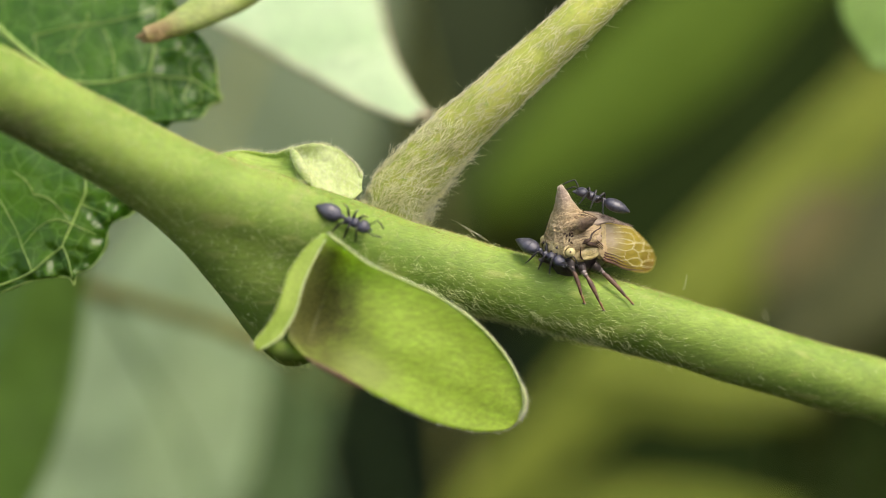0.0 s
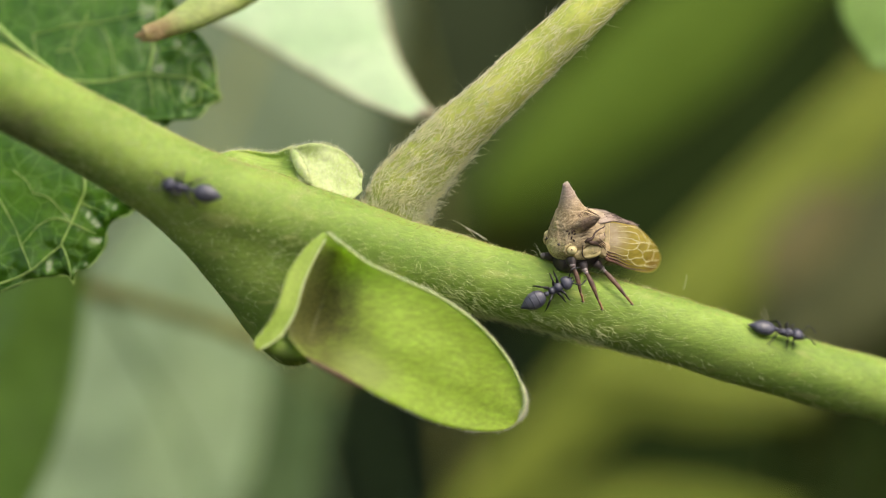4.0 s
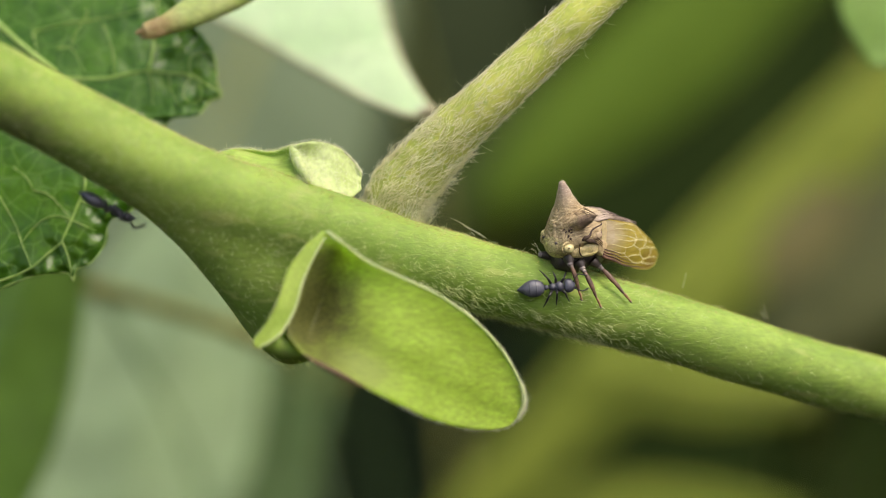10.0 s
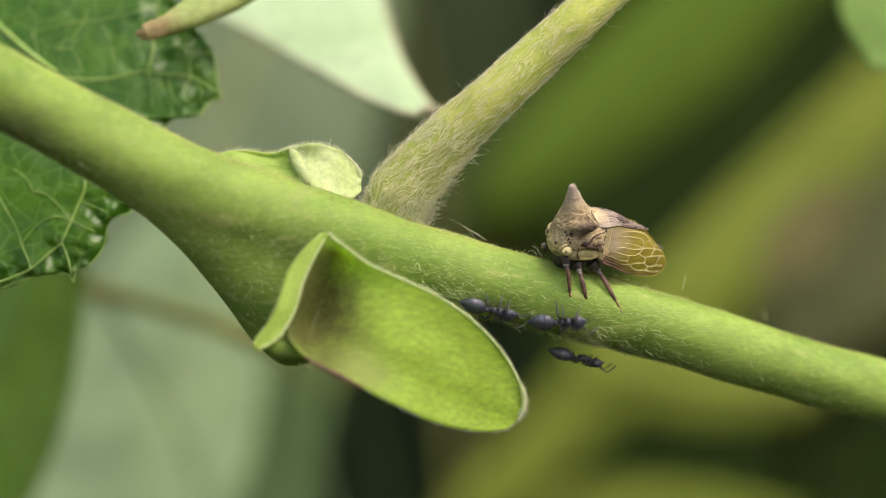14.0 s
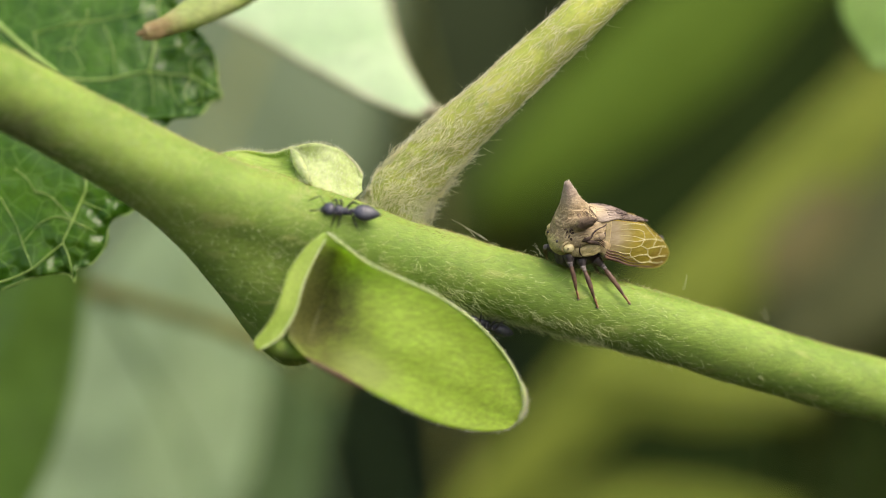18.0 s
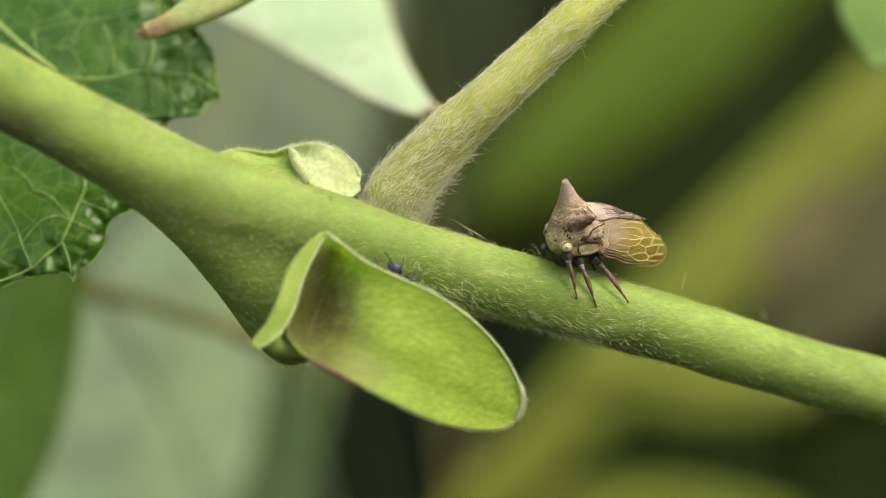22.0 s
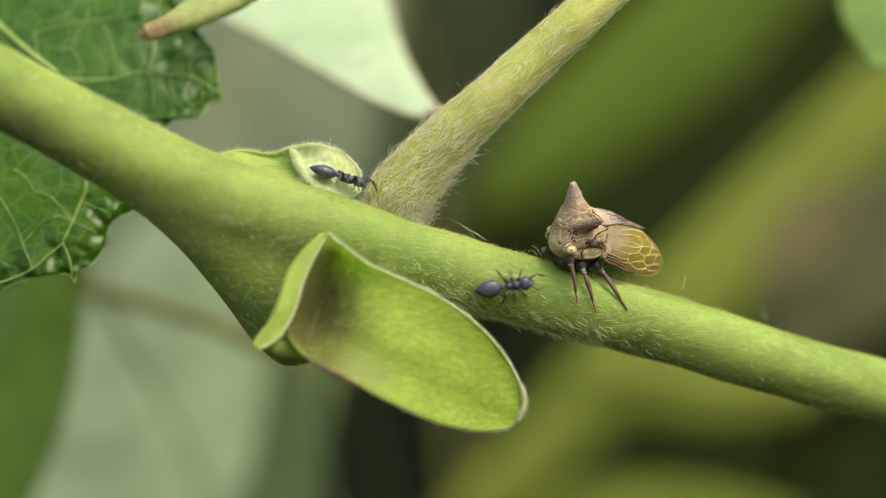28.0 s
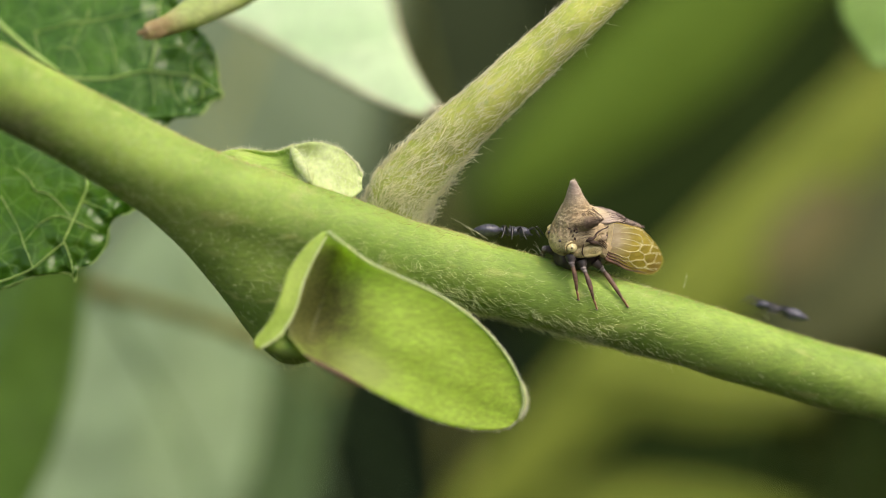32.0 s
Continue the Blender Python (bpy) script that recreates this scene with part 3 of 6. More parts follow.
def between(top, low, u, v):
    """A point between two curves."""
    n = len(top) - 1
    i = min(int(u * n), n - 1)
    f = u * n - i
    return (top[i] * (1 - f) + top[i + 1] * f) * (1 - v) + (low[i] * (1 - f) + low[i + 1] * f) * v


def ear_at(u, v):
    return between(EAR_TOP, EAR_LOW, u, v) + np.array((0, 0.5 * math.sin(math.pi * v) * math.sin(math.pi * u) + (0.25 * noise.noise(Vector((u * 5, v * 3, 2.0)))), 0))


ear = part("back_stipule", sheet(lambda u, v: ear_at(0.44 + 0.56 * u, v), 44, 18), STIPULE_PALE, plant, "small pale downy stipule behind the node", thick=0.16)
part("ear_flap", sheet(lambda u, v: ear_at(0.46 * u, v), 36, 18), STEM, ear, "green flap that hugs the stem", thick=0.16)
FOLD = spline([(-8.45, -2.30, 5.56), (-8.13, -2.75, 5.04), (-7.83, -3.10, 4.40), (-7.34, -3.40, 3.58)], 30)
part("ear_rim", tube([(*(p + np.array((0, -0.04, 0))), 0.04 + 0.05 * math.sin(math.pi * k / 11)) for k, p in enumerate(EAR_TOP[37:49])], 24, 8), PALE_EDGE, ear, "dry brownish rim")
part("ear_fold", tube([(*p, 0.10 + 0.22 * math.sin(math.pi * k / 29)) for k, p in enumerate(FOLD)], 30, 10), STIPULE_PALE, ear, "folded woolly edge")
fr = along(FOLD, 900) + g.normal(0, 0.14, (900, 3))
part("ear_hair", hairs(fr, np.tile((0.3, -0.8, 0.2), (900, 1)), 0.30, 0.007, np.zeros((900, 3)), 0.6, 16, 0.5, 2.0), WHITE_HAIR, ear, "white wool in the fold")
lr = np.array([ear_at(0.45 + 0.5 * a, 0.1 + 0.8 * b) for a, b in g.uniform(0, 1, (900, 2))]) + np.array((0, -0.1, 0))
part("ear_hair", hairs(lr, np.tile((0.2, -0.5, 0.5), (900, 1)), 0.14, 0.006, np.zeros((900, 3)), 0.5, 17, 0.5, 1.5), WHITE_HAIR, ear, "thin down")
er = along(EAR_TOP, 1400) + g.normal(0, 0.05, (1400, 3))
part("ear_hair", hairs(er, np.tile((0.2, -0.4, 0.5), (1400, 1)), 0.18, 0.006, np.zeros((1400, 3)), 0.7, 15, 0.6, 2.0), WHITE_HAIR, ear, "white down on the rim")


# dark toothed leaf behind the stem
def fan(rim, centre, depth_of, n_ring, n_rim):
    """A leaf blade: rings drawn from the centre out to its rim."""
    b = spline(rim + [rim[0]], n_rim + 1)[:-1]
    c = np.array(centre, float)
    verts, faces = [tuple(c)], []
    for i in range(1, n_ring + 1):
        f = i / n_ring
        for j in range(n_rim):
            p = c + (b[j] - c) * f
            p[1] += depth_of(p, f)
            verts.append(tuple(p))
    for j in range(n_rim):
        faces.append((0, 1 + j, 1 + (j + 1) % n_rim))
    for i in range(n_ring - 1):
        for j in range(n_rim):
            k = (j + 1) % n_rim
            faces.append((1 + i * n_rim + j, 1 + (i + 1) * n_rim + j, 1 + (i + 1) * n_rim + k, 1 + i * n_rim + k))
    return verts, faces


RIM = [(-16.32, 6.38, 16.89), (-15.83, 5.67, 14.62), (-15.18, 5.34, 13.58), (-14.07, 4.97, 12.37), (-13.43, 4.59, 11.17), (-13.25, 4.11, 9.64), (-12.99, 3.89, 8.93), (-13.61, 3.79, 8.62), (-14.31, 3.53, 7.78), (-15.94, 3.43, 7.44), (-16.84, 2.75, 5.27),
       (-17.55, 2.03, 2.96), (-18.03, 1.75, 2.08), (-18.80, 1.67, 1.82), (-19.26, 1.52, 1.33), (-19.40, 1.16, 0.19), (-20.12, 0.83, -0.87), (-20.94, 0.71, -1.26), (-21.06, 0.50, -1.93), (-21.44, 0.64, -1.48), (-22.66, 0.63, -1.51), (-23.77, 0.55, -1.77),
       (-25.18, 0.37, -2.34), (-28.97, 0.11, -3.17), (-34.91, 0.71, -1.26), (-38.88, 3.06, 6.27), (-36.37, 5.72, 14.79), (-29.29, 7.04, 19.02), (-21.55, 7.38, 20.09)]


def pucker(p, f=0.5):
    """Quilted between the veins, most at the margin."""
    x, z = p[0], p[2]
    k = 0.30 * noise.noise(Vector((x * 0.5, z * 0.5, 3.1))) + 0.22 * noise.noise(Vector((x * 1.1, z * 1.1, 7.7))) * (0.5 + f) + 0.24 * f ** 3 * noise.noise(Vector((x * 2.0, z * 2.0, 5.5)))
    return k * (0.25 + 1.5 * f ** 5) + 0.5 * f ** 8


dark_leaf = part("dark_leaf", fan(RIM, (-25.13, 3.27, 6.94), pucker, 60, 220), DARK_LEAF, plant, "glossy dark green toothed leaf with pale veins", thick=0.15)


def vein(points, r0, r1):
    rows = []
    for k, (x, y, z) in enumerate(points):
        rows.append((x, y, z, r0 + (r1 - r0) * k / (len(points) - 1)))
    return tube(rows, 20, 6)


VEINS = [[(-28.34, 5.85, 15.21), (-26.19, 5.2, 13.13), (-24.43, 4.73, 11.61), (-22.69, 4.32, 10.32)],
         [(-22.67, 4.22, 9.98), (-19.91, 4.19, 9.87), (-18.37, 4.29, 10.21), (-17.28, 4.33, 10.35), (-16.05, 4.29, 10.21), (-14.72, 4.25, 10.08), (-13.87, 4.09, 9.57), (-13.09, 3.93, 9.06)],
         [(-17.28, 4.33, 10.35), (-17.09, 4.64, 11.34), (-17.0, 4.94, 12.3), (-16.78, 5.29, 13.4), (-16.92, 5.6, 14.41), (-16.62, 5.83, 15.14)],
         [(-17.28, 4.33, 10.35), (-17.01, 4.06, 9.47), (-16.93, 3.69, 8.28)],
         [(-22.19, 5.23, 13.23), (-19.6, 5.35, 13.61), (-18.11, 5.47, 13.99), (-16.99, 5.58, 14.34)],
         [(-21.03, 5.51, 14.1), (-21.13, 5.33, 13.54), (-21.71, 4.99, 12.44), (-21.83, 4.75, 11.68)],
         [(-20.08, 5.2, 13.13), (-19.82, 5.06, 12.68), (-19.4, 4.7, 11.51), (-19.26, 4.24, 10.04)],
         [(-15.35, 4.82, 11.89), (-16.12, 4.8, 11.85), (-16.98, 4.78, 11.79)],
         [(-14.72, 4.25, 10.08), (-14.88, 4.52, 10.93), (-14.44, 4.67, 11.41), (-13.61, 4.7, 11.51)],
         [(-14.72, 4.25, 10.08), (-15.15, 3.95, 9.13), (-14.82, 3.74, 8.45), (-14.17, 3.79, 8.62), (-14.14, 4.09, 9.57)],
         [(-16.05, 4.29, 10.21), (-15.91, 4.01, 9.3), (-15.38, 3.69, 8.28)],
         [(-20.65, 2.44, 4.28), (-20.6, 2.16, 3.39), (-20.86, 1.95, 2.73), (-21.28, 1.59, 1.56), (-21.65, 1.29, 0.61), (-21.73, 1.19, 0.29), (-21.36, 0.94, -0.52), (-21.11, 0.63, -1.51)],
         [(-20.86, 1.95, 2.73), (-20.13, 1.86, 2.44), (-19.3, 1.76, 2.11)],
         [(-21.28, 1.59, 1.56), (-20.55, 1.5, 1.26), (-19.82, 1.39, 0.94)],
         [(-26.15, 0.43, -2.15), (-24.8, 0.54, -1.8), (-23.42, 0.74, -1.16), (-22.41, 1.03, -0.23), (-21.73, 1.19, 0.29)],
         [(-23.42, 0.74, -1.16), (-23.68, 0.94, -0.52), (-24.06, 1.18, 0.26), (-24.51, 1.52, 1.33)],
         [(-24.82, 2.54, 4.61), (-23.96, 2.33, 3.95), (-23.59, 2.13, 3.29)],
         [(-21.28, 1.59, 1.56), (-22.2, 1.67, 1.82), (-23.15, 1.54, 1.39), (-24.06, 1.18, 0.26)],
         [(-23.59, 2.13, 3.29), (-22.59, 2.03, 2.96), (-21.28, 1.59, 1.56)],
         [(-25.53, 2.03, 2.96), (-24.51, 1.52, 1.33)],
         [(-24.16, 5.07, 12.71), (-23.72, 4.54, 11.0)],
         [(-24.16, 5.07, 12.71), (-22.19, 5.23, 13.23)],
         [(-22.77, 4.75, 11.68), (-21.83, 4.75, 11.68), (-21.03, 4.32, 10.32)]]
VEINS = [spline(v, 16) for v in VEINS]
for v in VEINS:
    for q in v:
        q[1] += pucker(q, 0.7) - 0.15
for k, pts in enumerate(VEINS):
    part("vein", vein(pts, *((0.20, 0.15) if k == 0 else (0.08, 0.045) if k in (1, 2, 11, 14) else (0.04, 0.02))), VEIN, dark_leaf)
part("leaf_rim", tube([(x, y + 0.42, z, 0.045) for x, y, z in RIM[3:23]], 120, 6), VEIN, dark_leaf, "thin yellow-green margin")
part("leaf_stalk", tube([(*(-35.44, 2.54, 4.61), 0.7), (-46, -2, 14, 0.8), (-52, -18, 30, 0.9)], 14, 10), STALK, dark_leaf)

# pale leaf seen from below, and the curled dry tip beside it
PL = [(-16.88, 24.14, 18.11), (-15.68, 21.29, 16.02), (-12.15, 18.44, 13.93), (-8.83, 15.59, 11.83), (-5.64, 12.96, 9.90), (-2.87, 11.16, 8.57), (-1.25, 10.64, 8.19), (-0.56, 11.11, 8.54), (-1.13, 12.21, 9.35), (-2.23, 14.81, 11.26), (-3.00, 17.29, 13.08), (-3.58, 19.85, 14.96), (-4.14, 23.51, 17.65),
      (-5.06, 32.83, 24.51), (-8.03, 43.45, 32.32), (-13.46, 45.92, 34.14), (-16.79, 35.72, 26.63)]
HANG = (-12.39, 43.45, 32.32)
pale_leaf = part("pale_leaf", fan(PL, (-9.26, 22.27, 16.74), lambda p, f: 0.5 * f ** 4 + 0.25 * noise.noise(Vector((p[0] * 0.25, p[2] * 0.25, 1.7))), 24, 110), PALE_LEAF, plant, "pale green underside of a pointed leaf", at=HANG, thick=0.18)
part("leaf_rim", tube([(x - HANG[0], y + 0.45 - HANG[1], z - HANG[2], 0.15) for x, y, z in PL[:13]], 90, 6), PALE_EDGE, pale_leaf, "thin dry rim")
part("leaf_tip", ball([a - b for a, b in zip((-0.90, 10.55, 8.50), HANG)], (0.65, 0.3, 0.32)), PALE_EDGE, pale_leaf, "brown dry tip")
part("leaf_stalk", tube([(0, 0.3, -0.5, 0.5), (-20, 10, 20, 0.6), (-80, -60, 35, 0.9)], 16, 10), STALK, pale_leaf)
AT = (-12.54, 2.40, 14.40)
curl = part("curled_tip", tube([(-8.8, 5.0, 17.88, 1.3), (-11.67, 3.6, 15.6, 1.35), (-13.28, 2.6, 14.33, 1.12), (-14.48, 2.2, 13.53, 0.88), (-15.66, 2.0, 12.92, 0.64), (-16.72, 1.9, 12.59, 0.5), (-17.16, 1.8, 12.45, 0.4)], 40, 18, swell=lambda f, a, p: 0.10 * noise.noise(Vector((p[0] * 0.7, a, p[2] * 0.7))), flat=0.7), CURL, plant, "rolled young leaf with a dry tip", at=AT)
for dx, dy, ex, ey, r in ((0, 0, -32, 9, 0.38), (6, 5, -22, 17, 0.30), (4, -6, -20, 0, 0.28), (12, 7, -8, 18, 0.26)):
    a, b = np.array((-16.64, 1.80, 12.58)), np.array((-16.64, 1.80, 12.58))
    a = a + np.array((dx, 0, -dy)) * 0.0325 - np.array(AT)
    b = b + np.array((ex, 0, -ey)) * 0.0325 - np.array(AT)
    part("dry_tip", tube([(*(a + (a - b) * 0.4), r * 0.9), (*a, r), (*(a * 0.5 + b * 0.5), r * 0.75), (*b, 0.05)], 20, 12, flat=0.6, swell=lambda f, q, p: 0.06 * noise.noise(Vector((p[0] * 3, q, p[2] * 3)))), CURL_TIP, curl, "brown shrivelled end")
CL = [(26.97, 24.00, 18.10), (26.45, 21.00, 16.03), (26.46, 18.50, 14.45), (26.78, 16.00, 12.92), (27.03, 14.00, 11.76), (27.82, 13.50, 11.36), (30.61, 14.00, 11.84), (34.71, 22.00, 16.71), (32.44, 29.00, 21.51)]
corner = part("young_leaf", fan(CL, (30.05, 21.50, 16.27), lambda p, f: 0.4 * f ** 3, 14, 70), FRESH_LEAF, plant, "small bright green leaf", thick=0.2)
part("leaf_stalk", tube([(*(31.79, 26.00, 19.52), 0.5), (38, 18, 24, 0.6), (*STALK_ROWS[-1][:3], 0.6)], 14, 10), STALK, corner)


# ---- leaves and stems of the plants behind ----
def far_leaf(a, b, half, material, label, lean=0.25, droop=8.0, seed=1, rib_skin=None):
    """A long leaf from a to b: blade folded along its midrib, with side veins, a midrib and a stalk."""
    a, b = np.array(a, float), np.array(b, float)
    ax = b - a
    ln = np.linalg.norm(ax)
    ax /= ln
    side = np.cross(ax, (0, 1, 0))
    side /= np.linalg.norm(side)
    nor = np.cross(side, ax)

    def at(u, v):
        w = half * math.sin(math.pi * min(1, u * 0.93 + 0.05)) ** 0.7
        s = (v - 0.5) * 2
        p = a + ax * ln * u + side * s * w + nor * (abs(s) * w * lean)
        return p + nor * (0.008 * half * math.sin(u * 40 - abs(s) * 6) + 0.05 * half * noise.noise(Vector((u * 4, v * 3, seed)))) + np.array((0, 0, -droop * u * u))
    e = thing("background_leaf", label, "leaf", tuple(a), "leaves of the plants behind")
    blade = [tuple(np.array(p) - a) for p in sheet(at, 48, 16)[0]]
    part("blade", (blade, sheet(at, 48, 16)[1]), material, e, thick=0.5)
    rib = [(*(at(u, 0.5) - a - nor * 0.4), half * 0.035 * (1.1 - u)) for u in np.linspace(0, 1, 10)]
    part("midrib", tube(rib, 30, 8), rib_skin or OLIVE_STEM, e)
    end = np.array((a[0] * 1.1 + 20, a[1] + 70, a[2] - 160))
    part("leaf_stalk", tube([(0, 0, 0, half * 0.04), (*((end - a) * 0.5 + np.array((0, 10, 40))), half * 0.045), (*(end - a), half * 0.05)], 16, 8), rib_skin or OLIVE_STEM, e)
    return e


far_leaf((-11.14, 120.00, 49.37), (-45.87, 105.00, -42.57), 18.0, GREY_LEAF, "large grey-green leaf seen from below", 0.12, 0, 1)
far_leaf((-21.21, 72, 5.17), (-33.5, 72, -40.42), 9.99, PALE_FAR, "pale grey-green leaf hanging low", 0.12, 0, 11, rib_skin=PALE_FAR)
far_leaf((-14.51, 86, 1.15), (-28.25, 86, -44.46), 8.79, MOSS_LEAF, "moss-green leaf hanging low", 0.12, 0, 12, rib_skin=MOSS_LEAF)
far_leaf((-27.54, 32, 2.47), (-39.5, 32, -28.75), 5.47, GREEN_LEAF, "dark green hanging leaf", 0.2, 0, 2, rib_skin=GREEN_LEAF)
far_leaf((72.53, 135, 37.49), (-6.4, 135, -42.11), 5.58, OLIVE_LEAF, "long olive-green leaf hanging behind the stem", 0.2, 0, 3, rib_skin=OLIVE_LEAF)
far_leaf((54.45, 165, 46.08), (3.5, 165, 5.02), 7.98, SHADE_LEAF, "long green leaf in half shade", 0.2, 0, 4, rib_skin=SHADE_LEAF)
far_leaf((38.51, 100, -15.5), (12.68, 100, -12.27), 4.23, OLIVE_LEAF, "drooping olive leaf in half shade", 0.2, 0, 5)
far_leaf((44.12, 140, -34.27), (6.66, 140, -31.84), 4.02, OLIVE_LEAF, "low olive-green leaf in half shade", 0.2, 0, 6, rib_skin=OLIVE_LEAF)
far_leaf((42.03, 100, 6.52), (33.22, 100, -3.46), 3.23, DRY_LEAF, "withered brown leaf hanging among others", 0.2, 0, 13, rib_skin=DRY_LEAF)
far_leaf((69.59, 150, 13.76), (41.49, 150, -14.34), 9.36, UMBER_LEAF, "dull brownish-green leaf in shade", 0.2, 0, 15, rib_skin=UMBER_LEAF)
# broad leaves in the dark gaps: their shade is in the colour
far_leaf((68.78, 240.00, 82.71), (18.83, 240.00, -44.09), 22, DEEP_SHADE_LEAF, "broad dark green leaf with deep shade put into its colour", 0.15, 0, 7, rib_skin=DEEP_SHADE_LEAF)
far_leaf((12.07, 270.00, 89.60), (-17.07, 270.00, -18.63), 20, SOFT_SHADE_LEAF, "broad dull green leaf, shade painted into its colour", 0.15, 0, 8, rib_skin=SOFT_SHADE_LEAF)
far_leaf((110.17, 250, -17.67), (58.84, 250, -79.86), 22.71, DEEP_SHADE_LEAF, "broad dark green leaf with deep shade put into its colour", 0.15, 0, 9, rib_skin=DEEP_SHADE_LEAF)
# dark sheet low in the middle, shade painted as its colour
far_leaf((1.28, 180, -6.32), (-7.52, 180, -72.76), 22.41, GAP_SHADE_LEAF, "broad leaf sheet, coloured near-black green for the shade of a gap", 0.15, 0, 10, rib_skin=GAP_SHADE_LEAF)
far_leaf((41.91, 210, -10.48), (27.82, 210, -71.23), 17.61, DEEP_SHADE_LEAF, "broad dark green leaf with deep shade put into its colour", 0.15, 0, 14, rib_skin=DEEP_SHADE_LEAF)
cross_stem = thing("background_plant", "thin olive stem of a plant behind", "plant")
part("stem_length", tube([(-35.18, 40, -0.38, 0.6), (-29.02, 39, -2.5, 0.6), (-25.04, 38, -3.33, 0.62), (-19.73, 36, -4.7, 0.58), (-14.32, 36, -6.53, 0.55), (-12.68, 60, -9.56, 0.6), (-13.15, 100, -15.2, 0.6), (-15.02, 300.00, -35.75, 1.3), (-40, 420, -300, 1.6), (-40, 430, -905, 2.0)], 60, 12), TAN_STEM, cross_stem)
for q in ((-25.04, 38, -3.33), (-14.32, 36, -6.53)):
    part("stem_node", ball(q, (0.9, 0.75, 0.75)), TAN_STEM, cross_stem)


# deep shade: the mass of leaves further in
def thicket(clumps, size, seed):
    """Leaves scattered through rounded clumps (x, y, z, radius, height, count)."""
    g = np.random.default_rng(seed)
    c = []
    for x, y, z, r, h, n in clumps:
        q = g.normal(0, 1, (n, 3))
        q /= np.linalg.norm(q, axis=1)[:, None]
        q *= g.uniform(0.35, 1, n)[:, None] ** 0.6 * (1 + 0.25 * g.normal(0, 1, n))[:, None]
        c.append(q * np.array((r, r, h)) + np.array((x, y, z)))
    c = np.concatenate(c)
    c = c[np.linalg.norm(c[:, :2] - np.array((0, -20)), axis=1) > 290]
    c[:, 2] = np.maximum(c[:, 2], -890)
    n = len(c)
    d1 = g.normal(0, 1, (n, 3)) * np.array((1, 1, 0.6)) + np.array((0, 0, -0.5))
    d1 /= np.linalg.norm(d1, axis=1)[:, None]
    d2 = np.cross(d1, g.normal(0, 0.6, (n, 3)) + np.array((0, -0.3, 1)))
    d2 /= np.linalg.norm(d2, axis=1)[:, None]
    d3 = np.cross(d1, d2)
    s = size * g.uniform(0.5, 1.3, n)[:, None]
    v = np.stack([c - d1 * s, c - d1 * s * 0.3 + d2 * s * 0.35 + d3 * s * 0.08, c + d1 * s * 0.4 + d2 * s * 0.3 + d3 * s * 0.08, c + d1 * s,
                  c + d1 * s * 0.4 - d2 * s * 0.3 + d3 * s * 0.08, c - d1 * s * 0.3 - d2 * s * 0.35 + d3 * s * 0.08], 1)
    base = np.arange(n)[:, None] * 6
    f = np.concatenate([base + np.array((0, 1, 2, 3)), base + np.array((0, 3, 4, 5))])
    return v.reshape(-1, 3).tolist(), f.tolist()


cl = np.random.default_rng(21)
BACK = [(x, 560 + 90 * cl.uniform(-1, 1), z + 60 * cl.uniform(-1, 1), 280, 300, 1300) for x in (-700, -350, 0, 350, 700) for z in (-600, -200, 200, 520)]
# clumps added out of view around the camera to cut low sky light
SKY_BLOCK = [(640 * math.cos(radians(d)), 640 * math.sin(radians(d)) - 60, -680 + 80 * cl.uniform(-1, 1), 250, 440 + 60 * cl.uniform(-1, 1), 900) for d in range(170, 375, 24)]
tagged(part("thicket", thicket(BACK + SKY_BLOCK, 70, 20), DEEP_LEAF), "dense dark undergrowth of leaves, with an added unseen ring that blocks low sky", "undergrowth", kind="stuff")


# ---- treehopper ----
HOP = Matrix(((-0.8134, 0.5661, 0.1339), (-0.5619, -0.7051, -0.4325), (-0.1504, -0.4270, 0.8916))).to_4x4()
HOP_AT = (8.017, -0.300, -0.990)
hopper = thing("treehopper", "tan horned treehopper with amber veined wings on the stem", "insect")


def crease(verts, amount, size):
    """Fine wrinkles over a shell."""
    out = []
    for x, y, z in verts:
        k = amount * noise.noise(Vector((x * size * 0.5, y * size, z * size))) + amount * 0.6 * math.sin(z * 9 + x * 3 + 2 * noise.noise(Vector((x, y, z)) * 1.5))
        out.append((x + k * 0.3, y * (1 + k * 0.4), z + k * 0.5))
    return out


SHELL = [(2.72, 0.30, 1.9, 2.3, 2.9), (2.6, 0.80, 1.4, 2.2, 3.2), (2.3, 1.15, 1.2, 2.2, 3.55), (1.8, 1.40, 1.3, 2.2, 3.8), (1.2, 1.5, 1.6, 2.3, 3.8), (0.5, 1.35, 2.0, 2.5, 3.62), (-0.2, 1.0, 2.4, 2.7, 3.4), (-1.0, 0.4, 2.6, 2.8, 3.05)]
HORN_LINE = [(1.7, 0, 3.1, 0.98), (2.10, 0, 4.45, 0.43), (2.30, 0, 5.05, 0.215)]
SIDE_LINE = [(1.95, 0.8, 3.0, 0.42), (1.75, 1.25, 3.2, 0.40), (1.45, 1.6, 3.45, 0.27), (1.11, 1.92, 3.75, 0.02)]

def cone_line(p, rows):
    """Distance to a chain of round cones."""
    best = np.full(len(p), 9.0)
    for (ax, ay, az, ra), (bx, by, bz, rb) in zip(rows[:-1], rows[1:]):
        a, d = np.array((ax, ay, az)), np.array((bx - ax, by - ay, bz - az))
        h = np.clip((p - a) @ d / (d @ d), 0, 1)
        best = np.minimum(best, np.linalg.norm(p - a - h[:, None] * d, axis=1) - (ra + (rb - ra) * h))
    return best


def melt(a, b, k):
    """Union with a soft fillet."""
    h = np.clip(0.5 + 0.5 * (b - a) / k, 0, 1)
    return b + (a - b) * h - k * h * (1 - h)


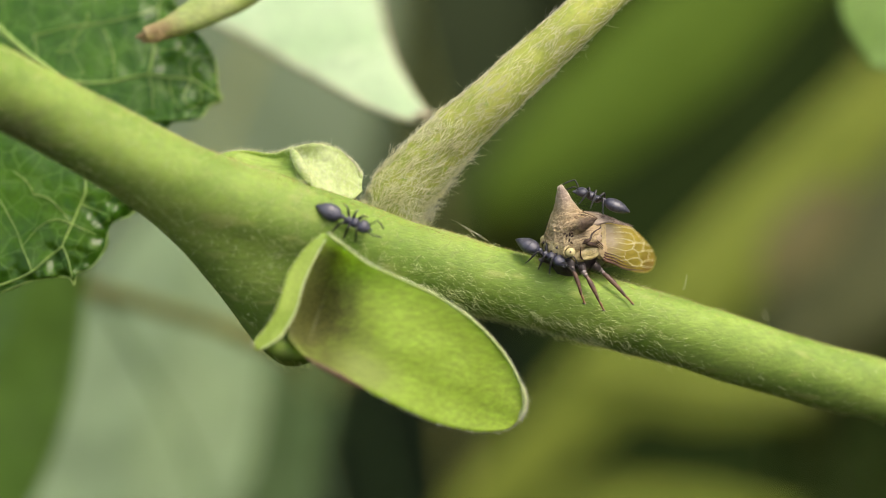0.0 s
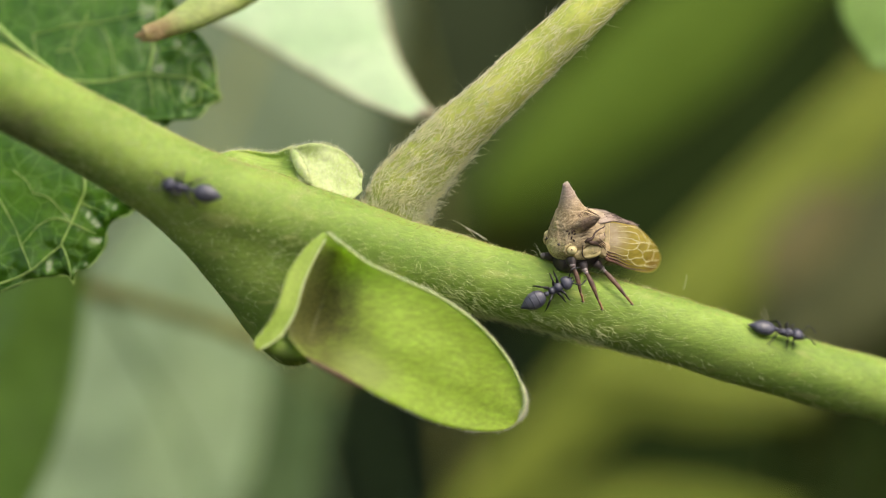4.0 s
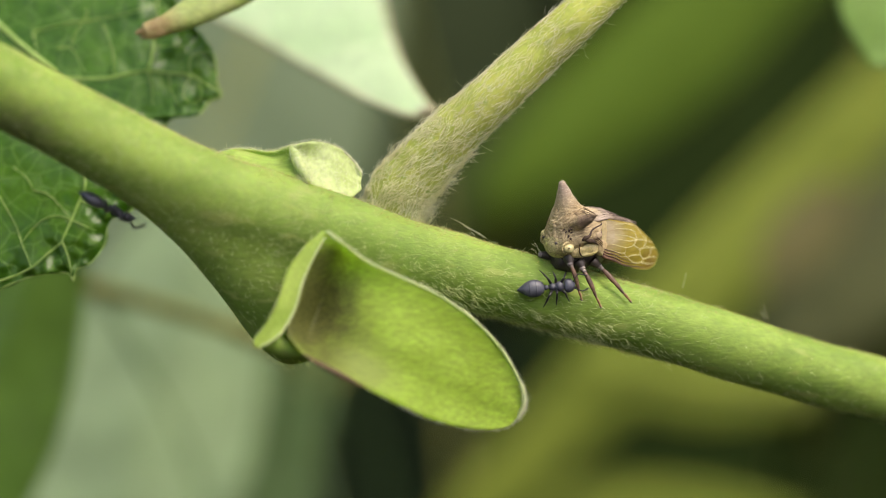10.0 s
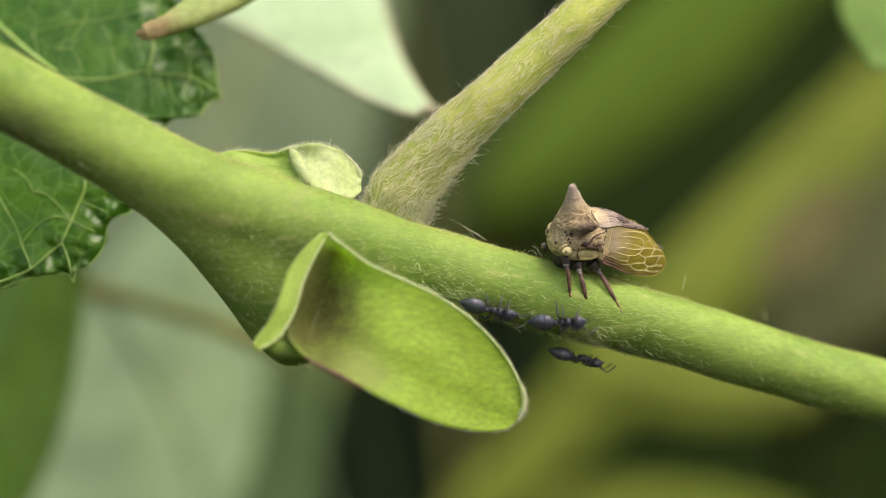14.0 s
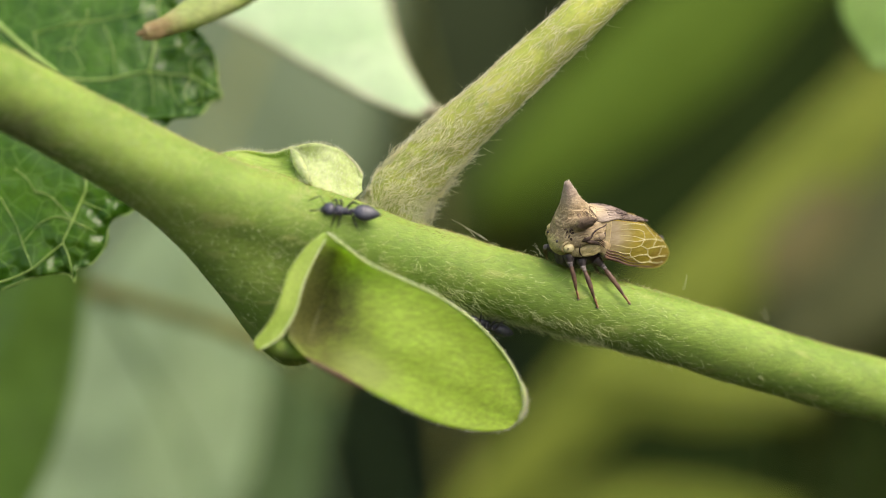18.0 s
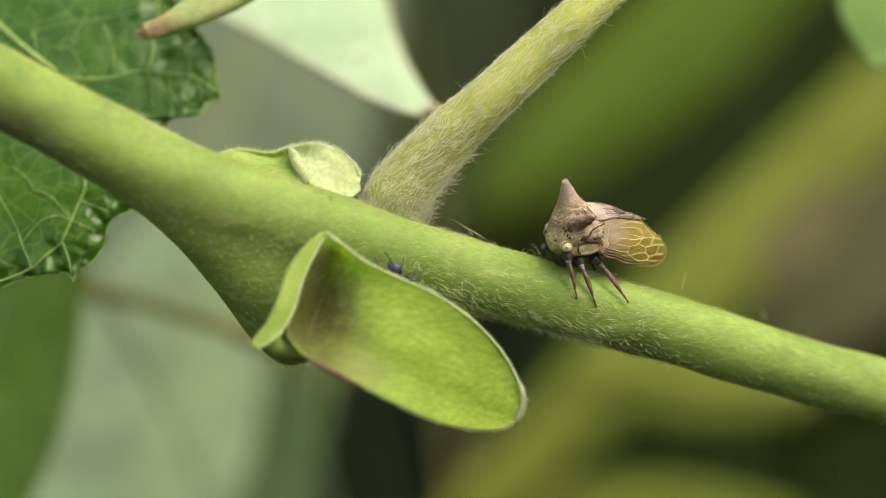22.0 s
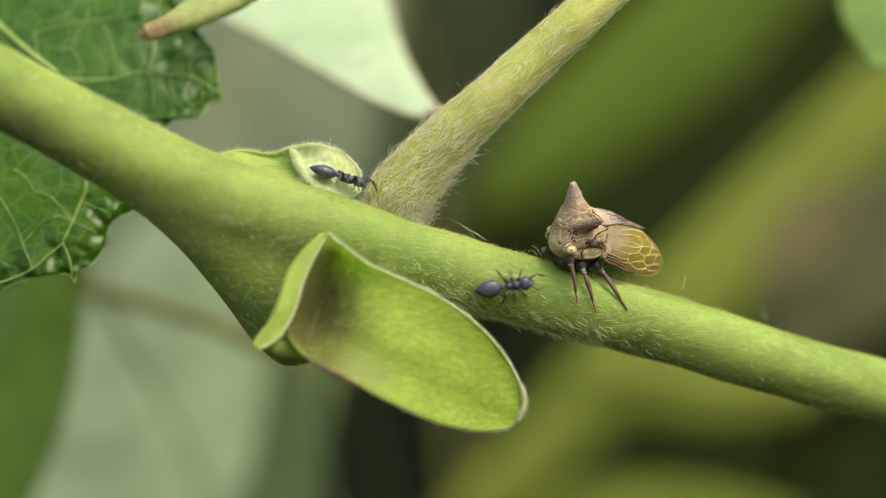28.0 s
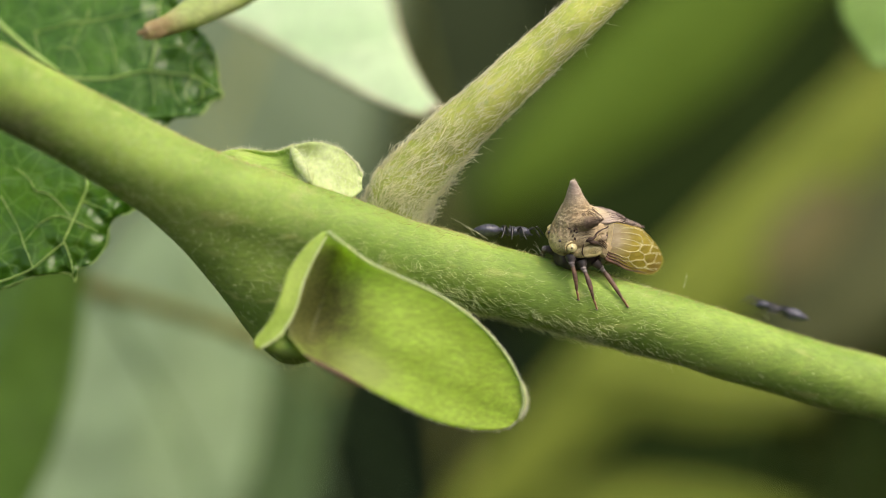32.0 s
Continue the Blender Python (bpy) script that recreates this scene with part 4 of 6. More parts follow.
def shield(p):
    """Distance to the shield with its horns: round below, roof-shaped above."""
    rows = SHELL[::-1]
    w, lo, mid, hi = (np.interp(p[:, 0], [r[0] for r in rows], [r[k] for r in rows]) for k in (1, 2, 3, 4))
    up = p[:, 2] > mid
    k = np.where(up, 1.5, 2.2)
    h = np.where(up, hi - mid, mid - lo)
    f = ((np.abs(p[:, 1]) / w) ** k + (np.abs(p[:, 2] - mid) / h) ** k) ** (1 / k)
    d = (f - 1) * np.minimum(w, h) * 0.8
    d = np.maximum(d, np.maximum(p[:, 0] - 2.72, -1.0 - p[:, 0]))
    d = melt(d, cone_line(p, HORN_LINE), 0.45)
    q = p.copy()
    q[:, 1] = np.where(p[:, 1] < 0, -p[:, 1] * 1.35, p[:, 1])
    brow = (np.linalg.norm((p - np.array((2.2, 0, 1.72))) / np.array((0.78, 0.98, 0.88)), axis=1) - 1) * 0.8
    return melt(melt(d, cone_line(q, SIDE_LINE), 0.22), brow, 0.35)



def groove(p):
    """Wrinkles of the shell: along the flanks, and up the horn."""
    x, y, z = p
    v = Vector((x * 1.5, y * 4, z * 4)) if z < 3.9 else Vector((x * 4.5, y * 4.5, z * 1.2))
    fine = Vector((x * 3.2, y * 8, z * 8))
    return 0.02 - (0.095 if z < 3.9 else 0.045) * abs(noise.noise(v)) - 0.03 * abs(noise.noise(fine)) + 0.02 * noise.noise(p * 1.5)


def shell_mesh(n, m):
    """The shield as rays from its middle, out to where it ends."""
    c = np.array((1.5, 0, 2.62))
    ax = np.array((2.31, 0, 5.1)) - c
    ax /= np.linalg.norm(ax)
    e1 = np.cross(ax, (0, 1, 0))
    th = math.pi * (0.004 + 0.992 * (np.arange(n) / (n - 1)) ** 1.35)
    ph = 2 * math.pi * np.arange(m) / m
    d = (np.cos(th)[:, None, None] * ax + np.sin(th)[:, None, None] * (np.cos(ph)[None, :, None] * e1 + np.sin(ph)[None, :, None] * np.array((0, 1.0, 0)))).reshape(-1, 3)
    r = np.full(len(d), 0.3)
    done = np.zeros(len(d), bool)
    for step in np.arange(3.3, 0.3, -0.02):
        live = ~done
        idx = np.nonzero(live)[0]
        inside = shield(c + d[idx] * step) < 0
        r[idx[inside]] = step
        done[idx[inside]] = True
    for _ in range(4):
        f = shield(c + d * r[:, None])
        r = r - np.clip(f, -0.02, 0.02)
    pts = c + d * r[:, None]
    pts = pts + d * np.array([groove(Vector(p)) for p in pts.tolist()])[:, None]
    return [tuple(p) for p in pts.tolist()], rings(n, m)


def pieces(geo, tests):
    """Split one skin into parts by the middle of each face; the rest comes last."""
    v = np.array(geo[0])
    me = bpy.data.meshes.new("whole")
    me.from_pydata(geo[0], [], geo[1])
    me.update()
    nor = np.array([tuple(q.normal) for q in me.vertices])
    bpy.data.meshes.remove(me)
    left, out = list(geo[1]), []
    for test in tests + [lambda q: True]:
        mine = [f for f in left if test(v[list(f)].mean(0))]
        left = [f for f in left if not test(v[list(f)].mean(0))]
        used = sorted({i for f in mine for i in f})
        back = {i: k for k, i in enumerate(used)}
        out.append((([tuple(v[i]) for i in used], [tuple(back[i] for i in f) for f in mine]), nor[used]))
    return out


def on_side(q):
    return abs(q[1]) > 1.3 and cone_line(np.array([[q[0], abs(q[1]), q[2]]]), SIDE_LINE)[0] < 0.09 and q[2] > 2.9


cut = pieces(shell_mesh(150, 180), [lambda q: q[0] > 1.75 and q[2] < 2.1 + 0.12 * math.sin(q[1] * 5) - 0.5 * max(0, 2.5 - q[0]), lambda q: q[2] > 4.0, lambda q: on_side(q) and q[1] > 0, lambda q: on_side(q) and q[1] < 0])
pronotum = part("pronotum", cut[4][0], HORN, hopper, "wrinkled tan shell")
head = part("head", cut[0][0], FACE, hopper, "yellowish pitted face")
made = [head, part("top_horn", cut[1][0], HORN, pronotum, "upright grey-brown horn"), part("side_horn", cut[2][0], HORN, pronotum, "dark brown side horn"), part("side_horn", cut[3][0], HORN, pronotum, "dark brown side horn"), pronotum]
for ob, (geo, nor) in zip(made, cut):
    ob.data.normals_split_custom_set_from_vertices([tuple(q) for q in nor])
g = np.random.default_rng(41)
bv = np.concatenate([np.array(geo[0]) for geo, nor in (cut[0], cut[1], cut[4])])
bn = np.concatenate([nor for geo, nor in (cut[0], cut[1], cut[4])])
bi = g.integers(0, len(bv), 1000)
part("bristle", hairs(bv[bi], bn[bi] * 0.5, 0.10, 0.0055, np.tile((-0.6, 0, 0.1), (1000, 1)), 0.3, 42), BRISTLE, pronotum, "fine pale bristles")


def on_shell(x, z, s):
    """The shield's surface at x, z on one side."""
    ys = np.linspace(0.02, 2.2, 220)
    d = shield(np.stack([np.full(220, x), ys * s, np.full(220, z)], 1))
    inner = np.nonzero(d < 0)[0]
    return (x, s * (ys[inner[-1]] - 0.012), z) if len(inner) else None


for s in (1, -1):
    for k in range(7):
        way = spline([(0.2 + 0.13 * k, 3.40), (0.9 + 0.14 * k, 3.72), (1.6 + 0.09 * k, 3.72 - 0.11 * k), (2.15 + 0.04 * k, 3.34 - 0.12 * k), (2.5, 2.92 - 0.14 * k)], 26)
        spots = [on_shell(x, z + 0.03 * noise.noise(Vector((x * 3, k, z * 3))), s) for x, z in way[(k * 5) % 4:26 - (k * 3) % 5]]
        spots = [q for q in spots if q]
        if len(spots) > 6:
            part("wrinkle", tube([(*q, 0.006 + 0.020 * math.sin(math.pi * i / (len(spots) - 1)) * (0.6 + 0.4 * math.sin(i * 1.3 + k))) for i, q in enumerate(spots)], 40, 5), WRINKLE, pronotum)
    for k in range(5):
        way = spline([(0.75 - 0.05 * k, 3.05 - 0.09 * k), (1.15, 2.95 - 0.13 * k), (1.6, 2.98 - 0.14 * k), (2.0, 2.86 - 0.15 * k)], 18)
        spots = [q for q in (on_shell(x, z + 0.03 * noise.noise(Vector((x * 3, k + 9, z * 3))), s) for x, z in way) if q]
        if len(spots) > 6:
            part("wrinkle", tube([(*q, 0.006 + 0.017 * math.sin(math.pi * i / (len(spots) - 1))) for i, q in enumerate(spots)], 30, 5), WRINKLE, pronotum)
spine = loft([(1.0, 0.85, 2.6, 3.45), (0.4, 1.08, 2.7, 3.54), (-0.2, 0.99, 2.78, 3.48), (-1.0, 0.66, 2.72, 3.27), (-2.0, 0.36, 2.5, 2.80), (-2.6, 0.18, 2.40, 2.58), (-3.08, 0.03, 2.37, 2.43)], 100, 48, 1.65)
part("hind_spine", (crease(spine[0], 0.06, 4.0), spine[1]), HORN_SPINE, pronotum, "purplish brown spine over the wings")
for s in (1, -1):
    for k in range(4):
        a = 0.35 + 0.28 * k
        rows = [(x, s * w * math.cos(a) * 1.0, (lo + hi) / 2 + (hi - lo) / 2 * math.sin(a) + 0.02 * math.sin(x * 7 + k * 2), 0.028) for x, w, lo, hi in spline([(-0.1, 0.95, 2.8, 3.5), (-1.0, 0.66, 2.72, 3.27), (-2.0, 0.36, 2.5, 2.80), (-2.8, 0.12, 2.38, 2.52)], 12)]
        part("ridge", tube(rows, 40, 6), HORN_SPINE, pronotum)
for k, q in enumerate(((2.47, 0.82, 2.71), (2.40, 0.92, 2.61), (2.30, 1.03, 2.68), (2.21, 1.11, 2.78), (2.16, 1.11, 2.61), (2.33, 1.07, 2.37), (2.24, 1.18, 2.25))):
    turn = Matrix.Rotation(0.9 * k, 3, "Y")
    for s in ((1, -1) if k % 3 == 0 else (1,)):
        part("pit", ball((q[0], q[1] * s, q[2]), (0.115, 0.05, 0.062), 6, 8, turn), HORN_DARK, pronotum)
SEAM = [(-0.62, 0.54, 2.96), (-0.15, 0.76, 3.06), (0.15, 1.04, 2.87), (0.65, 1.24, 2.79), (1.01, 1.36, 2.65), (1.20, 1.47, 2.42), (1.45, 1.45, 2.30), (1.67, 1.42, 2.19)]
for s in (1, -1):
    part("back_seam", tube([(x, y * s, z, r) for (x, y, z), r in zip(SEAM, (0.025, 0.035, 0.04, 0.045, 0.055, 0.08, 0.13, 0.04))], 40, 8), HORN_DARK, pronotum, "dark edge of the shell")
for s in (1, -1):
    ey = part("eye", ball((2.36, s * (1.24 if s > 0 else 1.05), 1.72 if s > 0 else 1.95), (0.32, 0.25, 0.25), 14, 20, Matrix.Rotation(0.15, 3, "Y")), EYE, head, "pale yellow eye")
    part("eye_spot", ball((2.50, 1.45 if s > 0 else -1.2, 1.82), (0.055, 0.04, 0.055), 6, 8), PUPIL, ey)
    part("eye_ring", tube([(2.36 + 0.40 * math.cos(a), s * ((1.08 if s > 0 else 0.85) + 0.05 * math.cos(a)), 1.72 + 0.31 * math.sin(a), 0.07) for a in np.linspace(0, 2 * math.pi, 14)], 40, 8), FACE, ey, "raised rim round the eye")
    part("simple_eye", ball((2.80, s * 0.60, 1.90), (0.09, 0.09, 0.08), 6, 8), BELLY_DARK, head)
    cheek = tube([(2.1, s * 1.0, 1.35, 0.22), (1.7, s * 1.02, 1.4, 0.36), (1.1, s * 1.02, 1.5, 0.42), (0.5, s * 0.98, 1.75, 0.40), (0.1, s * 0.9, 2.0, 0.2)], 40, 24)
    part("side_plate", (crease(cheek[0], 0.03, 4.0), cheek[1]), FACE, hopper, "yellow-tan side plate")
    plate = ball((1.05, s * 1.30, 1.52), (0.78, 0.14, 0.38), 20, 24, Matrix.Rotation(0.12, 3, "Y"))
    part("cream_plate", (crease(plate[0], 0.13, 2.2), plate[1]), CREAM, hopper, "pale yellow plate below the shell")
    part("plate_seam", tube([(1.75, s * 1.42, 2.05, 0.02), (1.78, s * 1.44, 1.8, 0.035), (1.72, s * 1.40, 1.5, 0.04), (1.5, s * 1.36, 1.25, 0.045), (1.1, s * 1.34, 1.17, 0.04), (0.6, s * 1.3, 1.2, 0.02)], 24, 6), HORN_DARK, hopper)
    knob = ball((0.55, s * 1.10, 2.32), (0.50, 0.28, 0.36), 16, 20)
    part("wing_knob", (crease(knob[0], 0.07, 5.0), knob[1]), KNOB, hopper, "striped tan knob at the wing root")
    part("shoulder_patch", tube([(1.55, s * 1.47, 2.24, 0.03), (1.3, s * 1.50, 2.16, 0.12), (1.0, s * 1.47, 2.08, 0.13), (0.7, s * 1.42, 1.95, 0.06), (0.45, s * 1.42, 1.8, 0.02)], 20, 10), HORN_DARK, hopper, "dark patch at the wing root")
    for k in range(3):
        part("root_streak", tube([(0.85 - 0.1 * k, s * 1.42, 2.12 + 0.08 * k, 0.02), (0.5 - 0.06 * k, s * 1.46, 1.95 + 0.06 * k, 0.03), (0.2, s * 1.47, 1.66 + 0.12 * k, 0.012)], 12, 6), HORN_DARK, hopper)
    patch = ball((0.12, s * 1.22, 1.62), (0.42, 0.26, 0.52), 16, 20)
    part("peach_patch", (crease(patch[0], 0.04, 3.0), patch[1]), PEACH, hopper, "peach patch at the wing root")
part("breast", loft([(2.3, 0.5, 0.2, 1.1), (1.6, 0.85, -0.05, 1.4), (0.8, 0.95, 0.0, 1.8), (-0.2, 0.8, 0.3, 2.0), (-0.8, 0.6, 0.6, 1.9)], 24, 18), HOP_FEMUR, hopper, "dark underside")
part("wing_joint", ball((0.45, 0, 1.75), (0.95, 1.08, 0.9), 14, 20), HOP_FEMUR, hopper, "purplish dark thorax side")
belly = part("abdomen", loft([(0.3, 0.9, 0.6, 2.2), (-0.8, 0.95, 0.5, 2.1), (-1.8, 0.8, 0.6, 1.9), (-2.6, 0.54, 0.85, 1.7), (-3.5, 0.15, 1.15, 1.4)], 20, 18), BELLY_DARK, hopper, "grey ringed abdomen")
prof = spline([(0.2, 1.12, 0.32, 2.48), (-0.8, 1.16, 0.22, 2.48), (-1.8, 1.04, 0.25, 2.3), (-2.7, 0.80, 0.42, 2.0), (-3.3, 0.54, 0.62, 1.76), (-3.7, 0.34, 0.8, 1.5)], 8)
for k in range(7):
    a, b = prof[k], prof[k + 1]
    part("belly_ring", loft([(a[0] + 0.02, a[1] * 0.93, a[2] + 0.05, a[3] - 0.05), (a[0] * 0.8 + b[0] * 0.2, a[1], a[2], a[3]), (a[0] * 0.35 + b[0] * 0.65, b[1] * 1.02, b[2] - 0.01, b[3] + 0.01), (b[0], b[1] * 0.9, b[2] + 0.06, b[3] - 0.06)], 10, 22),
         BELLY, belly)
    if k:
        part("belly_seam", loft([(a[0] + 0.09, a[1] * 0.985, a[2] + 0.02, a[3] - 0.02), (a[0] - 0.07, a[1] * 0.985, a[2] + 0.02, a[3] - 0.02)], 4, 22), BELLY_DARK, belly)
part("tail_tip", ball((-3.95, 0, 1.15), (0.34, 0.22, 0.22)), BELLY_DARK, belly)

WT = spline([(0.11, 0.95, 3.02), (-0.46, 0.85, 3.05), (-1.12, 0.75, 2.90), (-1.84, 0.66, 2.72), (-2.50, 0.60, 2.52), (-3.38, 0.60, 1.85), (-4.02, 0.62, 1.21), (-4.33, 0.70, 0.66)], 60)
WB = spline([(0.33, 1.42, 1.34), (-0.01, 1.48, 1.01), (-0.73, 1.50, 0.67), (-1.65, 1.42, 0.36), (-2.56, 1.25, 0.07), (-3.49, 1.05, -0.07), (-4.11, 0.85, 0.15), (-4.33, 0.72, 0.60)], 60)


def wing_at(u, v, out=0.0):
    i = min(int(u * 59), 58)
    f = u * 59 - i
    b = WB[i] * (1 - f) + WB[i + 1] * f
    t = WT[i] * (1 - f) + WT[i + 1] * f
    p = b * (1 - v) + t * v
    k = math.sin(math.pi * v) * math.sin(math.pi * min(1, u * 0.85 + 0.15)) ** 0.7
    return p + np.array((0, 0.20 * k + out, 0.0))


def flip(geo, s):
    v, f = geo
    return ([(x, y * s, z) for x, y, z in v], f if s > 0 else [q[::-1] for q in f])


ROOT = (0.75, 1.2, 2.3)
wings, hinds = [], []
nets = [[(0.10, 0.85), (0.29, 0.92), (0.44, 0.97), (0.56, 0.97)], [(0.11, 0.72), (0.29, 0.82), (0.44, 0.85), (0.55, 0.83), (0.57, 0.67)], [(0.12, 0.60), (0.29, 0.68), (0.44, 0.70), (0.57, 0.67)], [(0.14, 0.48), (0.30, 0.58), (0.45, 0.60), (0.57, 0.67)],
        [(0.16, 0.40), (0.26, 0.43), (0.39, 0.43), (0.51, 0.52), (0.57, 0.67), (0.71, 0.83), (0.82, 0.98)], [(0.17, 0.28), (0.28, 0.27), (0.38, 0.30), (0.39, 0.43)], [(0.38, 0.30), (0.41, 0.22), (0.50, 0.30), (0.59, 0.35), (0.59, 0.47), (0.51, 0.52)],
        [(0.59, 0.47), (0.66, 0.57), (0.78, 0.72), (0.89, 0.88)], [(0.59, 0.35), (0.64, 0.28), (0.72, 0.35), (0.85, 0.35)], [(0.64, 0.28), (0.61, 0.17), (0.51, 0.13), (0.41, 0.22)], [(0.61, 0.17), (0.70, 0.15), (0.80, 0.12)],
        [(0.71, 0.83), (0.72, 1.00)], [(0.71, 0.83), (0.68, 0.70), (0.66, 0.57)], [(0.78, 0.72), (0.75, 0.52), (0.72, 0.35)], [(0.18, 0.20), (0.29, 0.17), (0.41, 0.22)], [(0.57, 1.00), (0.63, 0.93), (0.71, 0.83)]]
for s in (1, -1):
    root = (ROOT[0], s * ROOT[1], ROOT[2])
    w = part("wing", flip(sheet(lambda u, v: wing_at(u * 0.91 + 0.09, v), 50, 22), s), WING, hopper, "amber net-veined wing", at=root, thick=0.03)
    def on_root(geo):
        return [(x - root[0], y - root[1], z - root[2]) for x, y, z in geo[0]], geo[1]
    part("wing_root", on_root(flip(sheet(lambda u, v: wing_at(u * 0.10, v, 0.012), 10, 22), s)), WING_BASE, w, "tan opaque wing root", thick=0.04)
    for net in nets:
        rows = [(*wing_at(a, b, 0.012), 0.008 + 0.020 * min(1, a / 0.5) ** 2) for a, b in net]
        part("wing_vein", on_root(flip(tube(rows, 14, 6), s)), WING_VEIN, w)
    for v0, r0, u1 in ((0.03, 0.10, 0.66), (0.10, 0.06, 0.55), (0.17, 0.05, 0.46), (0.24, 0.04, 0.4)):
        part("wing_rim", on_root(flip(tube([(*wing_at(u, v0 + 0.02 * math.sin(u * 20 + v0 * 90), 0.02), r0 * (1.2 - u / u1)) for u in np.linspace(0.08, u1, 10)], 30, 8), s)), HOP_TIBIA, w, "brown streak along the lower edge")
    part("wing_margin", on_root(flip(tube([(*wing_at(u, 0.01), 0.035) for u in np.linspace(0.5, 1, 12)] + [(*wing_at(u, 0.99), 0.03) for u in np.linspace(0.98, 0.1, 18)], 70, 6), s)), WING_EDGE, w, "thin amber margin")
    wings.append((w, s, root))
    hr = (0.55, s * 1.0, 2.3)
    h = part("hindwing", flip(sheet(lambda u, v: np.array((0.5 - 3.3 * u, 0.95 - 0.2 * u, 2.25 - 0.3 * u + (v - 0.72) * 1.8 * math.sin(math.pi * min(1, u * 0.9 + 0.08)) ** 0.7)), 20, 12), s), HINDWING, hopper, "smoky clear hindwing", at=hr, thick=0.02)
    hinds.append((h, s, hr))

FEET = [((2.11, 0.90, 1.10), (2.15, 1.20, 0.81), (1.73, 2.04, -1.09)), ((1.34, 0.95, 0.75), (1.33, 1.25, 0.50), (0.72, 2.54, -1.48)), ((0.45, 0.95, 0.76), (0.13, 1.20, 0.48), (-1.06, 2.91, -1.23)),
        ((1.75, -0.75, 0.65), (2.6, -1.0, 0.75), (2.03, -1.79, -0.45)), ((1.15, -0.85, 0.6), (1.3, -1.2, 0.6), (1.29, -1.82, -1.14)), ((0.45, -0.85, 0.55), (0.1, -1.2, 0.5), (-1.09, -0.65, -1.50))]
for k, (hip, knee, foot_at) in enumerate(FEET):
    hip, knee, ft = np.array(hip), np.array(knee), np.array(foot_at)
    ankle = knee * 0.22 + ft * 0.78 + np.array((0.03, 0.0, 0.03))
    out = np.array((0.0, 1.0 if hip[1] > 0 else -1.0, 0.25)) * 0.10
    leg = part("leg", tube([(*hip, 0.31), (*(hip * 0.55 + knee * 0.45), 0.28), (*(hip * 0.15 + knee * 0.85), 0.20), (*knee, 0.17)], 18, 14), HOP_FEMUR, hopper, "dark thigh")
    part("knee", ball(knee, (0.185, 0.165, 0.17), 10, 14), KNEE, leg, "pale knobbly knee")
    shin = tube([(*knee, 0.12), (*(knee * 0.88 + ankle * 0.12 + out * 0.6), 0.105), (*(knee * 0.68 + ankle * 0.32 + out), 0.14), (*(knee * 0.4 + ankle * 0.6 + out), 0.13), (*(knee * 0.15 + ankle * 0.85 + out * 0.4), 0.09), (*ankle, 0.065)], 30, 12, flat=0.75,
                swell=lambda f, a, p: 0.025 * noise.noise(Vector(p * 4)))
    part("shin", shin, HOP_TIBIA, leg, "red-brown shin")
    part("shin_band", tube([(*(knee * 0.93 + ankle * 0.07 + out * 0.3), 0.125), (*(knee * 0.87 + ankle * 0.13 + out * 0.5), 0.128)], 4, 12), KNEE, leg, "pale band below the knee")
    part("foot", tube([(*ankle, 0.06), (*(ankle * 0.7 + ft * 0.3 + out * 0.3), 0.075), (*(ankle * 0.45 + ft * 0.55), 0.055), (*(ankle * 0.2 + ft * 0.8), 0.06), (*ft, 0.07)], 18, 8), HOP_TARSUS, leg, "reddish foot")
    for s in (1, -1):
        part("claw", tube([(*ft, 0.045), (*(ft + np.array((0.08, 0.06 * s, 0.03))), 0.03), (*(ft + np.array((0.14, 0.10 * s, -0.03))), 0.008)], 8, 6), HOP_FEMUR, leg)


